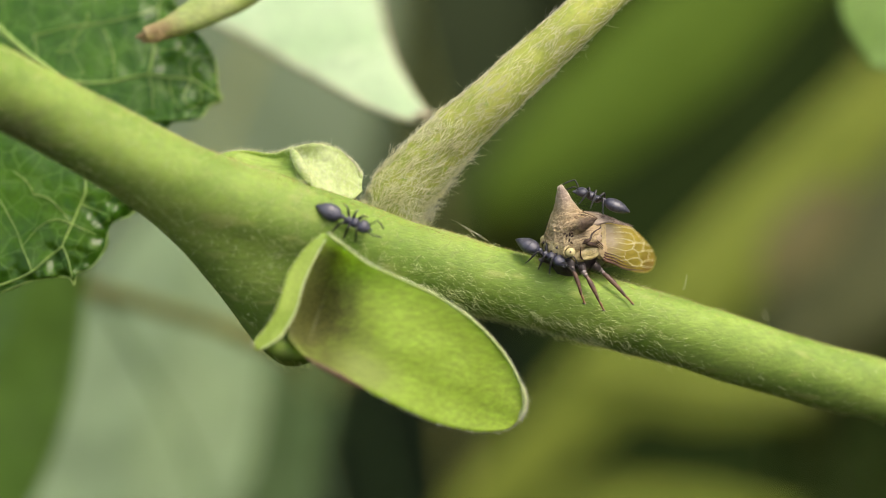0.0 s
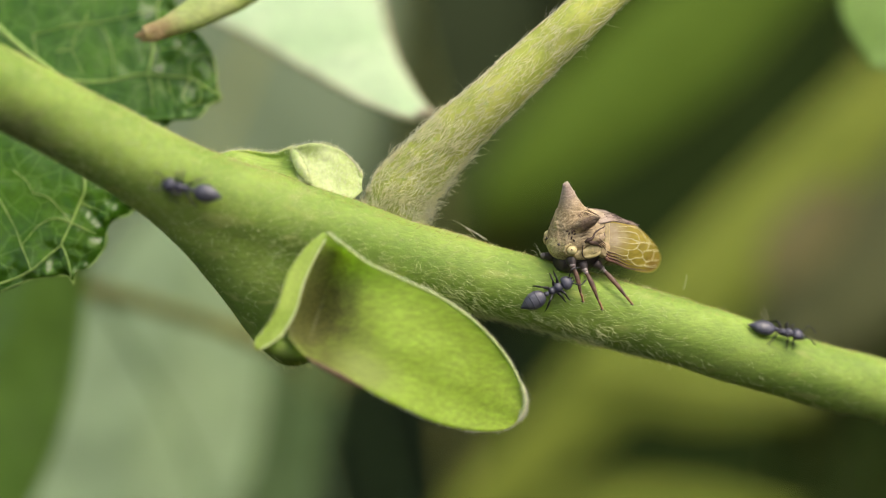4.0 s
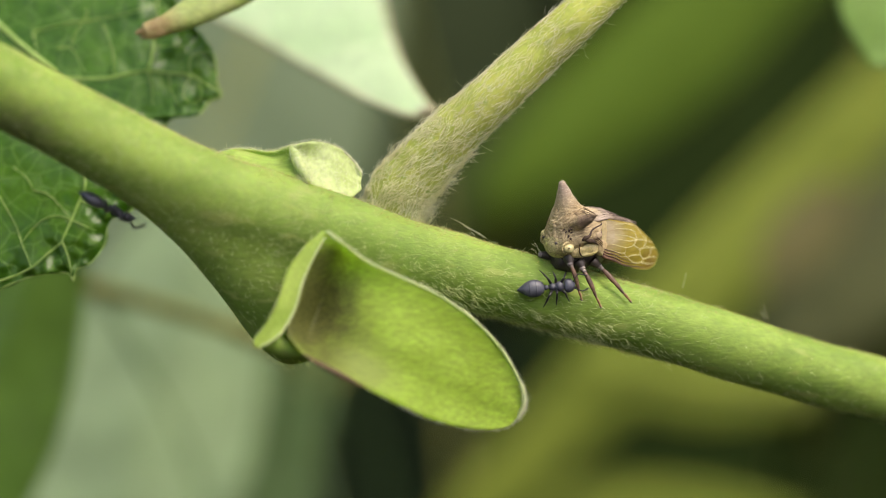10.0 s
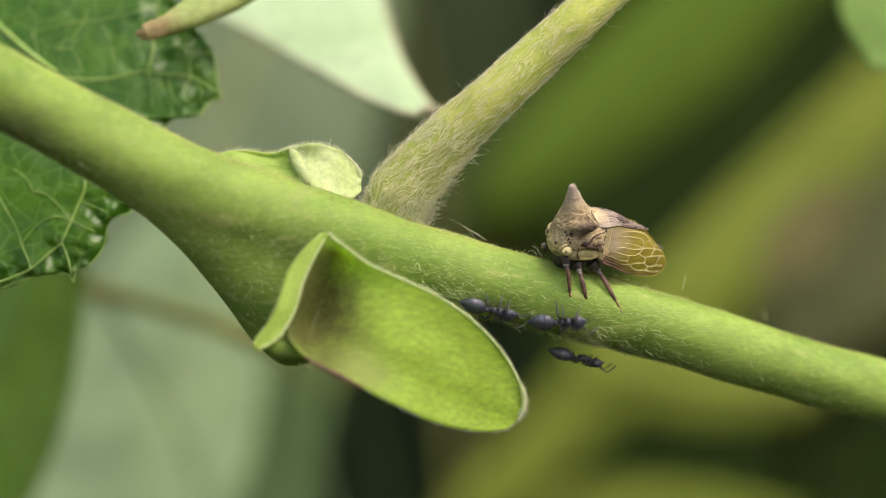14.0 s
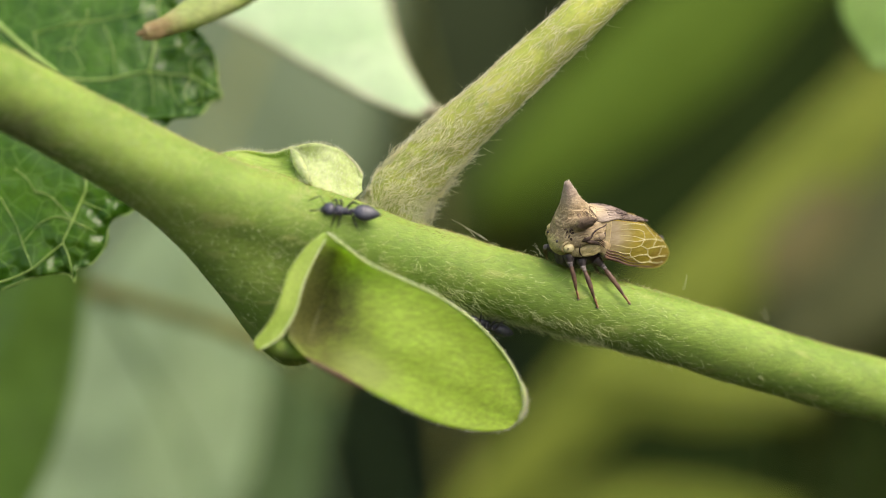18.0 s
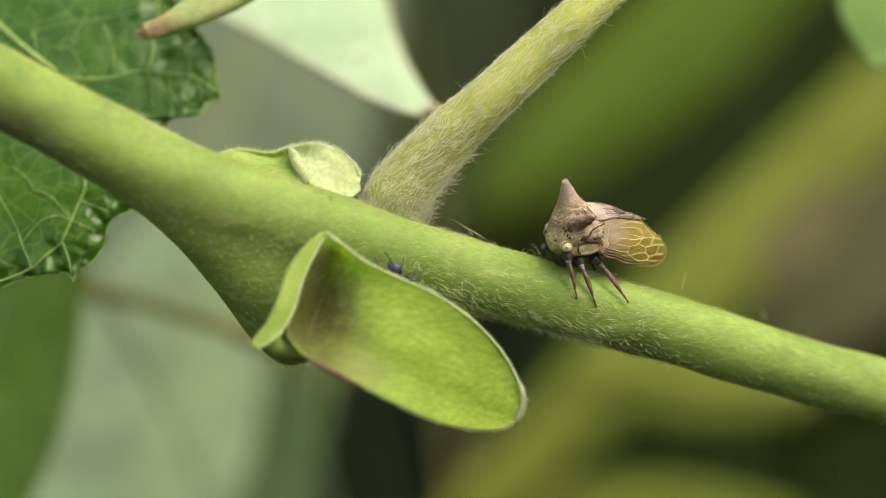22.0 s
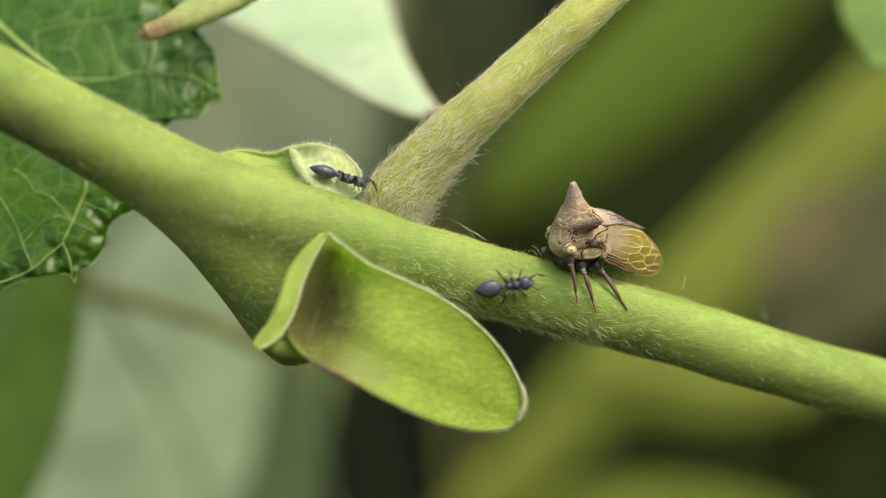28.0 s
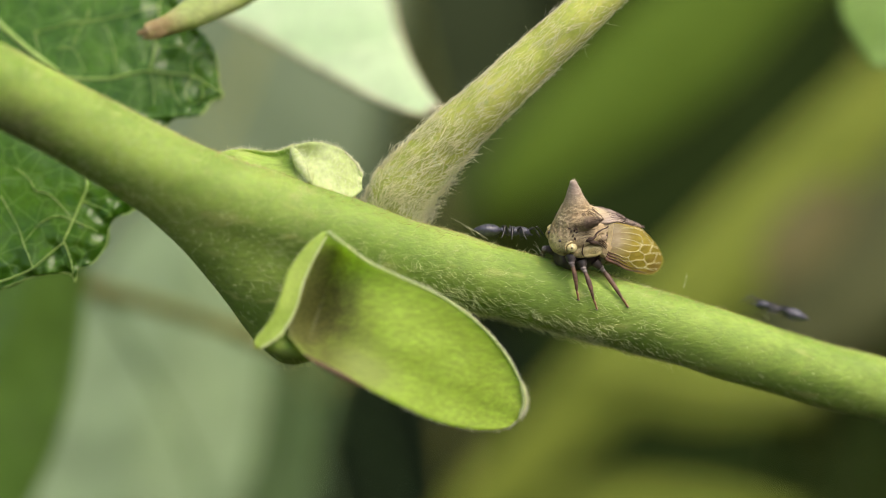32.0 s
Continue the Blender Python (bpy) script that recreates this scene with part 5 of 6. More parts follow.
# ---- ants ----
def build_ant(label):
    ant = thing("ant", label, "ant", group="ants on the stem")
    gaster = part("gaster", loft([(-0.36, 0.09, 0.42, 0.56), (-0.50, 0.32, 0.28, 0.72), (-0.80, 0.475, 0.16, 0.82), (-1.20, 0.455, 0.15, 0.80), (-1.54, 0.29, 0.24, 0.70), (-1.78, 0.12, 0.34, 0.58), (-1.92, 0.02, 0.43, 0.47)], 30, 20), ANT_SKIN, ant, "blue-black pointed gaster")
    for x0, x1, w0, w1 in ((-0.44, -0.88, 0.22, 0.49), (-0.84, -1.26, 0.48, 0.46), (-1.22, -1.56, 0.45, 0.295)):
        wm = (w0 + w1) / 2 * 1.035 + (0.04 if x0 > -0.5 else 0)
        part("plate", loft([(x, w, 0.48 - w * 0.70, 0.49 + w * 0.71) for x, w in ((x0, w0 * 0.97), ((x0 + x1) / 2, wm), (x1, w1 * 1.01))], 10, 20), ANT_PLATE, gaster)
    part("waist", tube([(-0.42, 0, 0.48, 0.08), (-0.30, 0, 0.54, 0.15), (-0.18, 0, 0.46, 0.09), (-0.05, 0, 0.45, 0.11)], 12, 10), ANT_SKIN, ant)
    part("thorax", loft([(-0.12, 0.12, 0.30, 0.56), (0.02, 0.23, 0.24, 0.66), (0.2, 0.20, 0.25, 0.62), (0.38, 0.28, 0.23, 0.73), (0.58, 0.27, 0.27, 0.70), (0.72, 0.12, 0.38, 0.57)], 26, 16), ANT_SKIN, ant)
    hd = part("ant_head", loft([(0.68, 0.14, 0.40, 0.62), (0.77, 0.34, 0.27, 0.73), (0.98, 0.39, 0.23, 0.76), (1.18, 0.31, 0.26, 0.67), (1.33, 0.13, 0.31, 0.51)], 20, 18), ANT_SKIN, ant)
    moving = []
    for s in (1, -1):
        part("jaw", tube([(1.26, s * 0.13, 0.38, 0.06), (1.40, s * 0.10, 0.34, 0.05), (1.47, s * 0.02, 0.33, 0.015)], 8, 6), ANT_SKIN, hd)
        part("ant_eye", ball((1.0, s * 0.31, 0.55), (0.07, 0.04, 0.06), 6, 8), ANT_LEG, hd)
        f = part("feeler", tube([(1.2, s * 0.14, 0.56, 0.035), (1.42, s * 0.33, 0.74, 0.032), (1.58, s * 0.46, 0.82, 0.034), (1.75, s * 0.44, 0.70, 0.034), (1.98, s * 0.36, 0.46, 0.042), (2.1, s * 0.32, 0.32, 0.02)], 22, 7), ANT_LEG, ant, at=(1.2, s * 0.14, 0.56))
        moving.append((f, "feeler", s, 0, (1.2, s * 0.14, 0.56)))
        for k, (hx, fx, reach) in enumerate(((0.50, 0.95, 0.85), (0.28, 0.25, 0.96), (0.06, -0.56, 1.0))):
            hip = (hx, s * 0.14, 0.34)
            kn = (hx * 0.55 + fx * 0.45, s * (reach * 0.52), 0.74)
            an_ = (hx * 0.2 + fx * 0.8, s * reach * 0.86, 0.20)
            leg = part("leg", tube([(*hip, 0.065), ((hip[0] + kn[0]) / 2, (hip[1] + kn[1]) / 2, 0.60, 0.084), (*kn, 0.048), ((kn[0] + an_[0]) / 2, (kn[1] + an_[1]) / 2, 0.48, 0.062), (*an_, 0.038), (fx, s * reach, 0.02, 0.02)], 26, 8), ANT_LEG, ant, at=hip)
            moving.append((leg, "leg", s, k, hip))
    return ant, moving


ANT_ROWS = {}
ANT_ROWS["first"] = [
    (0.00, -5.31, -4.59, 1.43, 64, 24, -3), (0.20, -4.72, -4.47, 1.07, 65, 32, -7), (0.40, -4.03, -4.24, 0.95, 66, 21, -2), 
    (0.60, -1.22, -2.84, 0.91, 42, 2, 14), (0.80, 2.13, -2.63, -0.70, 63, 11, 2), (1.00, 2.72, -2.58, -0.92, 65, 11, 2), 
    (1.20, 3.42, -2.65, -1.86, 84, 29, -1), (1.40, 4.56, -2.32, -3.06, 116, 43, 13), (1.60, 5.37, -2.19, -3.32, 114, 12, -1), 
    (1.80, 5.62, -2.31, -2.90, 102, -14, -6), (2.00, 5.91, -2.32, -2.40, 87, -28, 2), (3.00, 5.82, -2.33, -2.41, 88, -27, 2), 
    (3.50, 5.86, -2.32, -2.41, 87, -28, 2), (5.50, 6.02, -2.26, -2.24, 81, -30, 7), (6.00, 5.93, -2.30, -2.28, 82, -28, 5), 
    (7.00, 5.98, -2.27, -2.28, 82, -29, 6), (8.00, 6.38, -2.16, -2.08, 72, -26, 12), (9.00, 5.93, -2.18, -1.87, 67, -40, 20), 
    (10.00, 5.98, -2.29, -2.27, 81, -5, 3), (11.00, 6.38, -2.09, -1.92, 67, -23, 15), (12.00, 6.50, -2.07, -1.90, 66, -23, 16), 
    (12.40, 6.59, -2.04, -1.92, 65, -27, 18), (12.70, 5.91, -2.31, -2.36, 85, -20, 3), (13.00, 5.91, -2.31, -2.66, 93, -15, -2), 
    (13.20, 6.03, -2.30, -2.46, 88, -47, 2), (13.40, 6.25, -2.25, -2.35, 81, -55, 9), (13.60, 6.36, -2.23, -2.44, 83, -55, 7), 
    (13.80, 6.91, -2.18, -2.84, 92, -31, -2), (14.00, 6.62, -1.94, -3.84, 120, -0, -9), (14.10, 6.65, -1.04, -4.45, 150, 10, -3), 
    (14.20, 6.67, -0.15, -5.05, -178, 15, 8), (14.50, 7.88, 0.05, -5.70, -178, 15, 9), (15.50, 13.72, 2.04, -6.47, -141, 9, 10), 
    (15.70, 13.42, 1.04, -6.10, -161, -5, -33), (15.90, 13.11, 0.03, -5.73, -162, -36, -89), (16.10, 12.81, -0.98, -5.36, -135, -50, -151), 
    (16.50, 12.15, -1.28, -4.31, -92, -45, -179), (16.70, 12.01, -1.28, -3.98, -80, -52, 174), (16.80, 11.65, -1.30, -3.68, -72, -47, 170), 
    (16.90, 11.73, -1.24, -4.74, -108, -30, -175), (17.00, 11.07, -0.75, -5.55, -133, 6, 159), (17.10, 10.02, 0.10, -5.78, -173, -16, -175), 
    (17.20, 8.45, 0.12, -5.61, 178, -15, -171), (17.30, 6.46, -0.18, -5.27, 178, -15, -171), (17.40, 4.79, -0.37, -5.07, 178, -15, -173), 
    (17.60, 3.41, -0.82, -4.05, 178, -16, -153), (18.00, 2.54, -1.02, -3.80, 178, -17, -146), (18.40, 2.95, -0.72, -3.98, 171, -12, -144), 
    (18.60, 3.29, -1.41, -3.83, -177, -25, -131), (18.80, 1.97, -2.42, -2.73, -142, -42, -151), (18.87, 2.14, -2.31, -2.89, 162, -50, -76), 
    (18.93, 2.30, -2.21, -3.06, 132, -6, -15), (19.00, 2.47, -2.10, -3.22, 143, 32, 21), (19.50, 2.72, -2.07, -3.29, 144, 34, 24), 
    (20.00, 2.65, -1.99, -3.35, 153, 38, 36), (20.50, 2.61, -2.05, -3.28, 146, 34, 25), (21.00, 2.25, -2.19, -3.10, 137, 26, 12), 
    (21.30, 1.37, -2.50, -2.67, 129, 28, 11), (21.43, 0.37, -2.75, -2.33, 125, -17, -18), (21.57, -0.63, -3.00, -1.99, -174, -59, -103), 
    (21.70, -1.63, -3.25, -1.65, -123, -30, -169), (22.00, -1.97, -3.35, -1.59, -136, -45, -152), (22.40, -2.01, -3.47, -1.39, -145, -57, -137), 
    (22.60, -2.07, -3.65, -0.91, -126, -66, -150), (22.80, -2.64, -3.86, -0.38, -97, -63, -175), (23.00, -2.93, -3.96, -0.14, -88, -64, 178), 
    (23.20, -3.04, -3.98, 0.28, -63, -67, 158), (23.40, -3.41, -3.99, 0.71, -42, -66, 140), (23.60, -4.03, -4.11, 1.07, -54, -49, 158), 
    (23.80, -4.57, -4.09, 1.60, -42, -44, 153), (24.00, -5.52, -4.10, 2.22, -39, -31, 163), (24.20, -8.29, -5.33, 2.35, -66, -21, 178), 
    (24.50, -9.25, -5.48, 2.91, -55, -40, 166), (24.75, -9.27, -4.52, 3.85, -30, -27, 178), (25.00, -9.10, -2.95, 4.90, -5, -40, -212), 
    (25.20, -10.25, -3.81, 5.01, -5, -19, -164), (25.50, -9.49, -3.58, 4.47, -3, -20, -170), (26.20, -8.57, -3.40, 4.61, -5, -19, -164), 
    (26.43, -8.45, -3.36, 4.59, 12, -16, 141), (26.67, -8.33, -3.33, 4.58, 19, 7, 70), (26.90, -8.21, -3.29, 4.57, 6, 19, 17), 
    (27.50, -7.26, -3.02, 4.15, 5, 17, 16), (27.70, -6.11, -2.68, 3.44, 4, 17, 15), (28.00, -5.72, -2.62, 3.52, 4, 17, 14), 
    (28.20, -4.28, -2.26, 3.15, 4, 17, 13), (28.60, -3.77, -2.14, 3.08, 4, 17, 13), (28.80, -3.70, -2.11, 2.92, 4, 17, 12), 
    (29.00, -2.80, -1.84, 2.20, 4, 32, 13), (29.20, -0.58, -1.37, 1.67, 3, 13, 12), (29.40, 1.37, -1.54, 0.57, 5, 18, -25), 
    (29.60, 1.57, -1.01, 0.70, -0, 15, -2), (29.80, 2.70, -0.83, 0.54, 2, 9, 9), (30.20, 3.62, -0.70, 0.42, 2, 4, 8), 
    (31.00, 3.80, -0.68, 0.50, 2, 4, 7), (31.50, 3.66, -0.70, 0.52, 2, 4, 7), (32.00, 3.52, -0.70, 0.46, 2, 3, 7), 
]
ANT_ROWS["second"] = [
    (0.00, 5.52, -2.27, -0.60, 31, 25, -25), (0.60, 5.15, -2.28, -0.65, 29, 27, -29), (1.00, 5.74, -2.27, -0.63, 30, 26, -27), 
    (1.20, 5.96, -2.27, -1.09, 30, 26, -27), (1.40, 6.30, -2.66, -1.36, 44, 27, -9), (1.60, 6.99, -1.68, -0.71, 78, 13, 19), 
    (1.80, 8.54, -1.67, -0.24, 78, 4, 20), (2.00, 9.79, -1.91, -0.70, 68, 12, 19), (2.20, 10.10, -1.91, -0.82, 68, 12, 19), 
    (2.40, 10.81, -1.67, -0.39, 78, 1, 21), (2.50, 11.26, -1.71, -0.75, 76, 31, 14), (2.60, 11.71, -1.74, -1.11, 66, 60, 0), 
    (2.80, 11.72, -2.25, -1.33, 70, 52, 16), (3.00, 11.86, -2.19, -1.85, 64, 62, 15), (3.20, 12.81, -0.64, -3.06, 32, 28, -18), 
    (3.50, 14.59, -0.40, -3.64, 40, 22, -5), (4.20, 21.34, 0.77, -5.86, 49, 10, 4), (5.00, 29.44, 2.26, -8.76, 74, 14, 0), 
    (5.33, 29.83, 3.42, -8.83, 58, 8, -53), (5.67, 30.23, 4.58, -8.90, 55, -14, -122), (6.00, 30.63, 5.74, -8.97, 69, -24, -176), 
    (8.00, 22.12, 4.11, -7.46, 92, -15, 180), (10.00, 15.33, 3.01, -5.34, 90, -18, -180), (12.00, 11.99, 2.52, -4.34, 90, -18, -180), 
    (15.00, 8.67, 2.05, -3.51, 92, -12, -180), (18.00, 3.74, 1.42, -2.19, 92, -12, -180), (19.50, 1.17, 0.99, -0.82, 70, -48, -169), 
    (20.50, 0.49, 0.71, -0.20, 53, -45, -159), (20.65, 0.12, 0.41, 0.20, 0, -55, -96), (20.80, -0.26, 0.10, 0.61, -37, -33, -49), 
    (21.00, 0.05, -0.27, 0.80, -30, -18, -49), (21.10, 0.63, -0.66, 1.02, -18, 2, -23), (21.20, 1.21, -1.05, 1.24, 2, 15, 9), 
    (21.40, 2.74, -0.81, 0.99, 2, 15, 8), (21.60, 3.20, -0.75, 0.82, 2, 15, 8), (21.80, 1.83, -0.94, 0.96, 2, 15, 9), 
    (22.00, 1.03, 0.37, 0.14, -44, 17, 2), (22.20, 1.52, 0.94, -0.77, -69, 19, 2), (22.80, 5.38, 1.42, -1.81, -70, 15, -0), 
    (23.40, 8.59, 1.82, -2.68, -71, 6, -3), (23.80, 10.11, 1.25, -2.09, -38, 1, -19), (24.00, 10.36, 0.86, -1.95, -27, -1, -34), 
    (24.30, 12.31, 0.54, -2.24, 2, 15, 9), (24.50, 12.82, 0.68, -2.54, 7, 14, 25), (24.60, 13.66, 1.21, -2.85, -1, 19, 33), 
    (24.80, 15.70, 1.56, -3.51, -2, 21, 30), (25.00, 18.06, 1.46, -3.99, 3, 17, 9), (25.20, 19.61, 1.74, -4.40, 3, 17, 9), 
    (25.30, 22.36, 2.22, -4.93, 3, 14, 11), (25.50, 24.56, 2.68, -5.64, 3, 14, 10), (26.00, 31.19, 4.70, -7.99, -5, 20, 33), 
    (27.50, 35.56, 6.12, -9.50, -40, 14, -1), (28.00, 35.01, 5.91, -9.25, -40, -14, -46), (28.50, 34.47, 5.71, -9.00, -5, -32, -123), 
    (29.00, 33.93, 5.50, -8.75, 19, -15, -178), (31.30, 31.92, 4.35, -7.54, -4, -14, -165), (31.70, 24.26, 2.61, -5.47, -3, -14, -169), 
    (31.90, 20.87, 1.96, -4.55, -3, -15, -169), (32.00, 19.06, 1.63, -4.01, -3, -17, -171), 
]
ANT_ROWS["third"] = [
    (0.00, 8.45, -1.63, 2.40, -20, -22, -180), (0.20, 8.76, -1.63, 2.34, -19, -22, 179), (0.40, 8.63, -1.63, 2.14, -20, -22, -180), 
    (0.60, 7.45, -2.41, 2.12, -24, 7, -178), (0.80, 5.96, -3.03, 1.68, -34, 37, 174), (1.00, 5.73, -3.04, 1.55, -32, 39, 177), 
    (1.20, 4.81, -2.08, 0.73, -27, 31, 174), (1.40, 3.50, -0.73, 0.87, -2, -15, -173), (1.60, 0.51, -1.16, 1.55, -2, -15, -170), 
    (1.70, -0.17, -1.46, 2.45, -57, -31, -155), (1.80, -0.85, -1.76, 3.35, -117, -29, -131), (1.90, -0.75, -2.00, 4.05, -131, -60, -124), 
    (2.00, -0.65, -2.23, 4.75, 137, -80, -39), (2.20, -1.49, -2.11, 4.13, -95, -48, -171), (2.40, -2.66, -1.77, 3.90, -76, -0, 161), 
    (2.60, -3.34, -1.37, 3.73, -67, 6, 150), (2.70, -4.21, -1.91, 3.53, -34, 1, 175), (2.80, -5.07, -2.44, 3.33, -4, -17, -166), 
    (3.00, -5.55, -2.10, 3.25, -12, -12, -250), (3.10, -6.64, -3.72, 2.64, -24, 0, -190), (3.20, -7.60, -5.17, 2.12, -61, 26, -158), 
    (3.40, -8.58, -5.57, 1.64, -82, 22, -175), (3.50, -9.48, -5.76, 1.54, -92, 20, 179), (4.20, -15.14, -7.29, 4.27, -87, -23, -180), 
    (5.00, -22.15, -9.65, 8.14, -85, -28, 180), (5.60, -28.20, -12.08, 10.88, -100, -31, -179), (7.50, -32.30, -14.03, 13.07, -106, -39, -177), 
    (7.87, -31.45, -12.64, 11.97, -154, -44, -109), (8.23, -30.60, -11.25, 10.87, 178, -5, -51), (8.60, -29.74, -9.87, 9.77, -174, 31, -15), 
    (9.30, -26.04, -8.45, 6.66, -170, 26, 22), (9.60, -23.78, -7.45, 5.19, -169, 26, 24), (9.80, -18.56, -5.67, 2.96, -172, 27, 17), 
    (10.00, -17.75, -5.44, 2.52, -173, 27, 16), (10.20, -15.33, -4.67, 0.78, -174, 23, 15), (10.40, -13.70, -4.14, -0.58, -175, 23, 14), 
    (10.60, -12.41, -3.71, -2.28, -175, 19, 15), (10.80, -11.33, -3.37, -3.19, -175, 19, 14), (11.00, -10.60, -3.17, -4.00, -176, 32, 13), 
    (11.20, -9.47, -2.89, -4.81, -176, 17, 14), (11.50, -7.63, -2.38, -5.90, -176, 17, 14), (12.00, -4.37, -1.70, -6.01, -177, 16, 10), 
    (12.50, -0.44, -1.09, -3.82, -177, 14, 10), (12.80, 1.03, -2.27, -2.90, 138, 5, -12), (12.90, 2.04, -2.16, -3.10, 137, 18, 3), 
    (13.00, 2.54, -2.11, -3.22, 137, 21, 6), (13.20, 2.54, -2.04, -3.30, 141, 23, 10), (13.40, 3.34, -2.36, -2.97, 122, -10, -16), 
    (13.60, 3.49, -2.58, -2.44, 107, -24, -11), (13.80, 4.02, -2.56, -1.90, 87, -27, 2), (14.00, 2.81, -2.21, -3.12, 130, 15, -0), 
    (14.20, 1.50, -1.88, -3.25, 152, 22, 12), (14.50, 0.35, -0.96, -3.98, -178, 15, 9), (14.85, -1.00, -0.45, -3.01, -167, -17, 57), 
    (15.20, -2.35, 0.06, -2.04, 171, -44, 117), (15.55, -2.23, 0.29, -1.11, -141, -66, 60), (15.90, -2.11, 0.53, -0.19, -81, -50, -8), 
    (16.60, -0.92, 0.28, 0.48, -38, -48, -52), (16.80, -0.46, -0.08, 0.79, -21, -39, -74), (17.00, 0.27, -1.38, 1.10, -14, -0, -91), 
    (17.20, 0.34, -1.36, 1.19, -14, -3, -103), (17.30, 0.41, -1.26, 1.33, -10, -11, -137), (17.40, 0.47, -1.15, 1.47, -2, -15, -172), 
    (17.60, -0.83, -1.45, 2.27, -3, -13, -168), (17.80, -2.98, -2.84, 1.74, -28, -10, -165), (18.00, -5.37, -4.35, 1.82, -56, -6, -172), 
    (18.20, -7.03, -4.87, 2.18, -60, -13, -177), (18.50, -10.91, -5.85, 3.55, -58, 3, -165), (18.80, -11.87, -6.90, 1.37, -102, 20, 176), 
    (19.00, -13.31, -6.10, 0.48, -114, 10, 166), (19.20, -13.19, -6.09, 0.09, -115, 19, 162), (19.40, -13.54, -6.14, 0.38, -114, -13, 176), 
    (19.60, -15.14, -6.52, 2.62, -108, -48, -178), (19.80, -15.31, -7.28, 5.14, -57, -58, 160), (19.90, -16.07, -6.49, 6.27, -20, -42, 154), 
    (20.00, -16.61, -7.20, 7.30, 9, -40, 165), (20.20, -18.32, -6.45, 9.12, -8, -27, -162), (20.40, -20.67, -7.36, 10.55, -10, -26, -158), 
    (20.60, -23.17, -8.36, 11.72, -10, -26, -157), (21.40, -28.94, -10.84, 14.25, -12, -26, -155), (22.60, -31.05, -13.11, 14.42, -44, -23, -173), 
    (22.93, -30.87, -12.99, 14.39, -13, -45, 136), (23.27, -30.68, -12.87, 14.37, 35, -29, 65), (23.60, -30.50, -12.75, 14.34, 44, 3, 30), 
    (24.50, -25.82, -10.72, 11.65, 48, 8, 21), (24.80, -23.01, -8.72, 10.56, 33, 3, 49), (25.00, -20.90, -7.22, 9.45, 20, 12, 42), 
    (25.20, -19.45, -6.85, 9.49, 9, 27, 19), (25.40, -16.15, -5.78, 8.23, 9, 27, 18), (25.50, -14.93, -5.40, 7.78, 8, 26, 18), 
    (25.80, -12.02, -4.36, 5.46, 7, 22, 17), (26.20, -7.73, -3.09, 3.78, 5, 17, 16), (26.80, -2.52, -3.56, 0.95, 47, 26, -8), 
    (27.50, 2.76, -2.67, -2.28, 104, 8, -2), (27.70, 2.99, -2.70, -1.96, 96, -20, -4), (27.90, 2.93, -2.70, -1.92, 95, -18, -3), 
    (28.00, 3.59, -2.62, -2.03, 92, -9, -1), (28.20, 5.44, -2.32, -1.92, 73, 13, 1), (28.40, 6.32, -2.25, -2.90, 93, 27, 1), 
    (28.60, 7.37, -1.23, -4.69, 157, 36, 37), (28.80, 11.21, 0.19, -6.10, 177, 20, 30), (29.00, 16.05, -0.50, -6.86, 132, 14, -3), 
    (29.10, 19.59, 0.39, -6.77, 97, 9, -1), (29.20, 23.06, 0.86, -6.68, 63, 7, 4), (29.40, 25.52, 1.52, -7.08, 53, 7, 6), 
    (29.70, 30.84, 2.75, -8.79, 63, 10, 2), (32.00, 32.24, 3.10, -9.15, 62, 10, 2), 
]
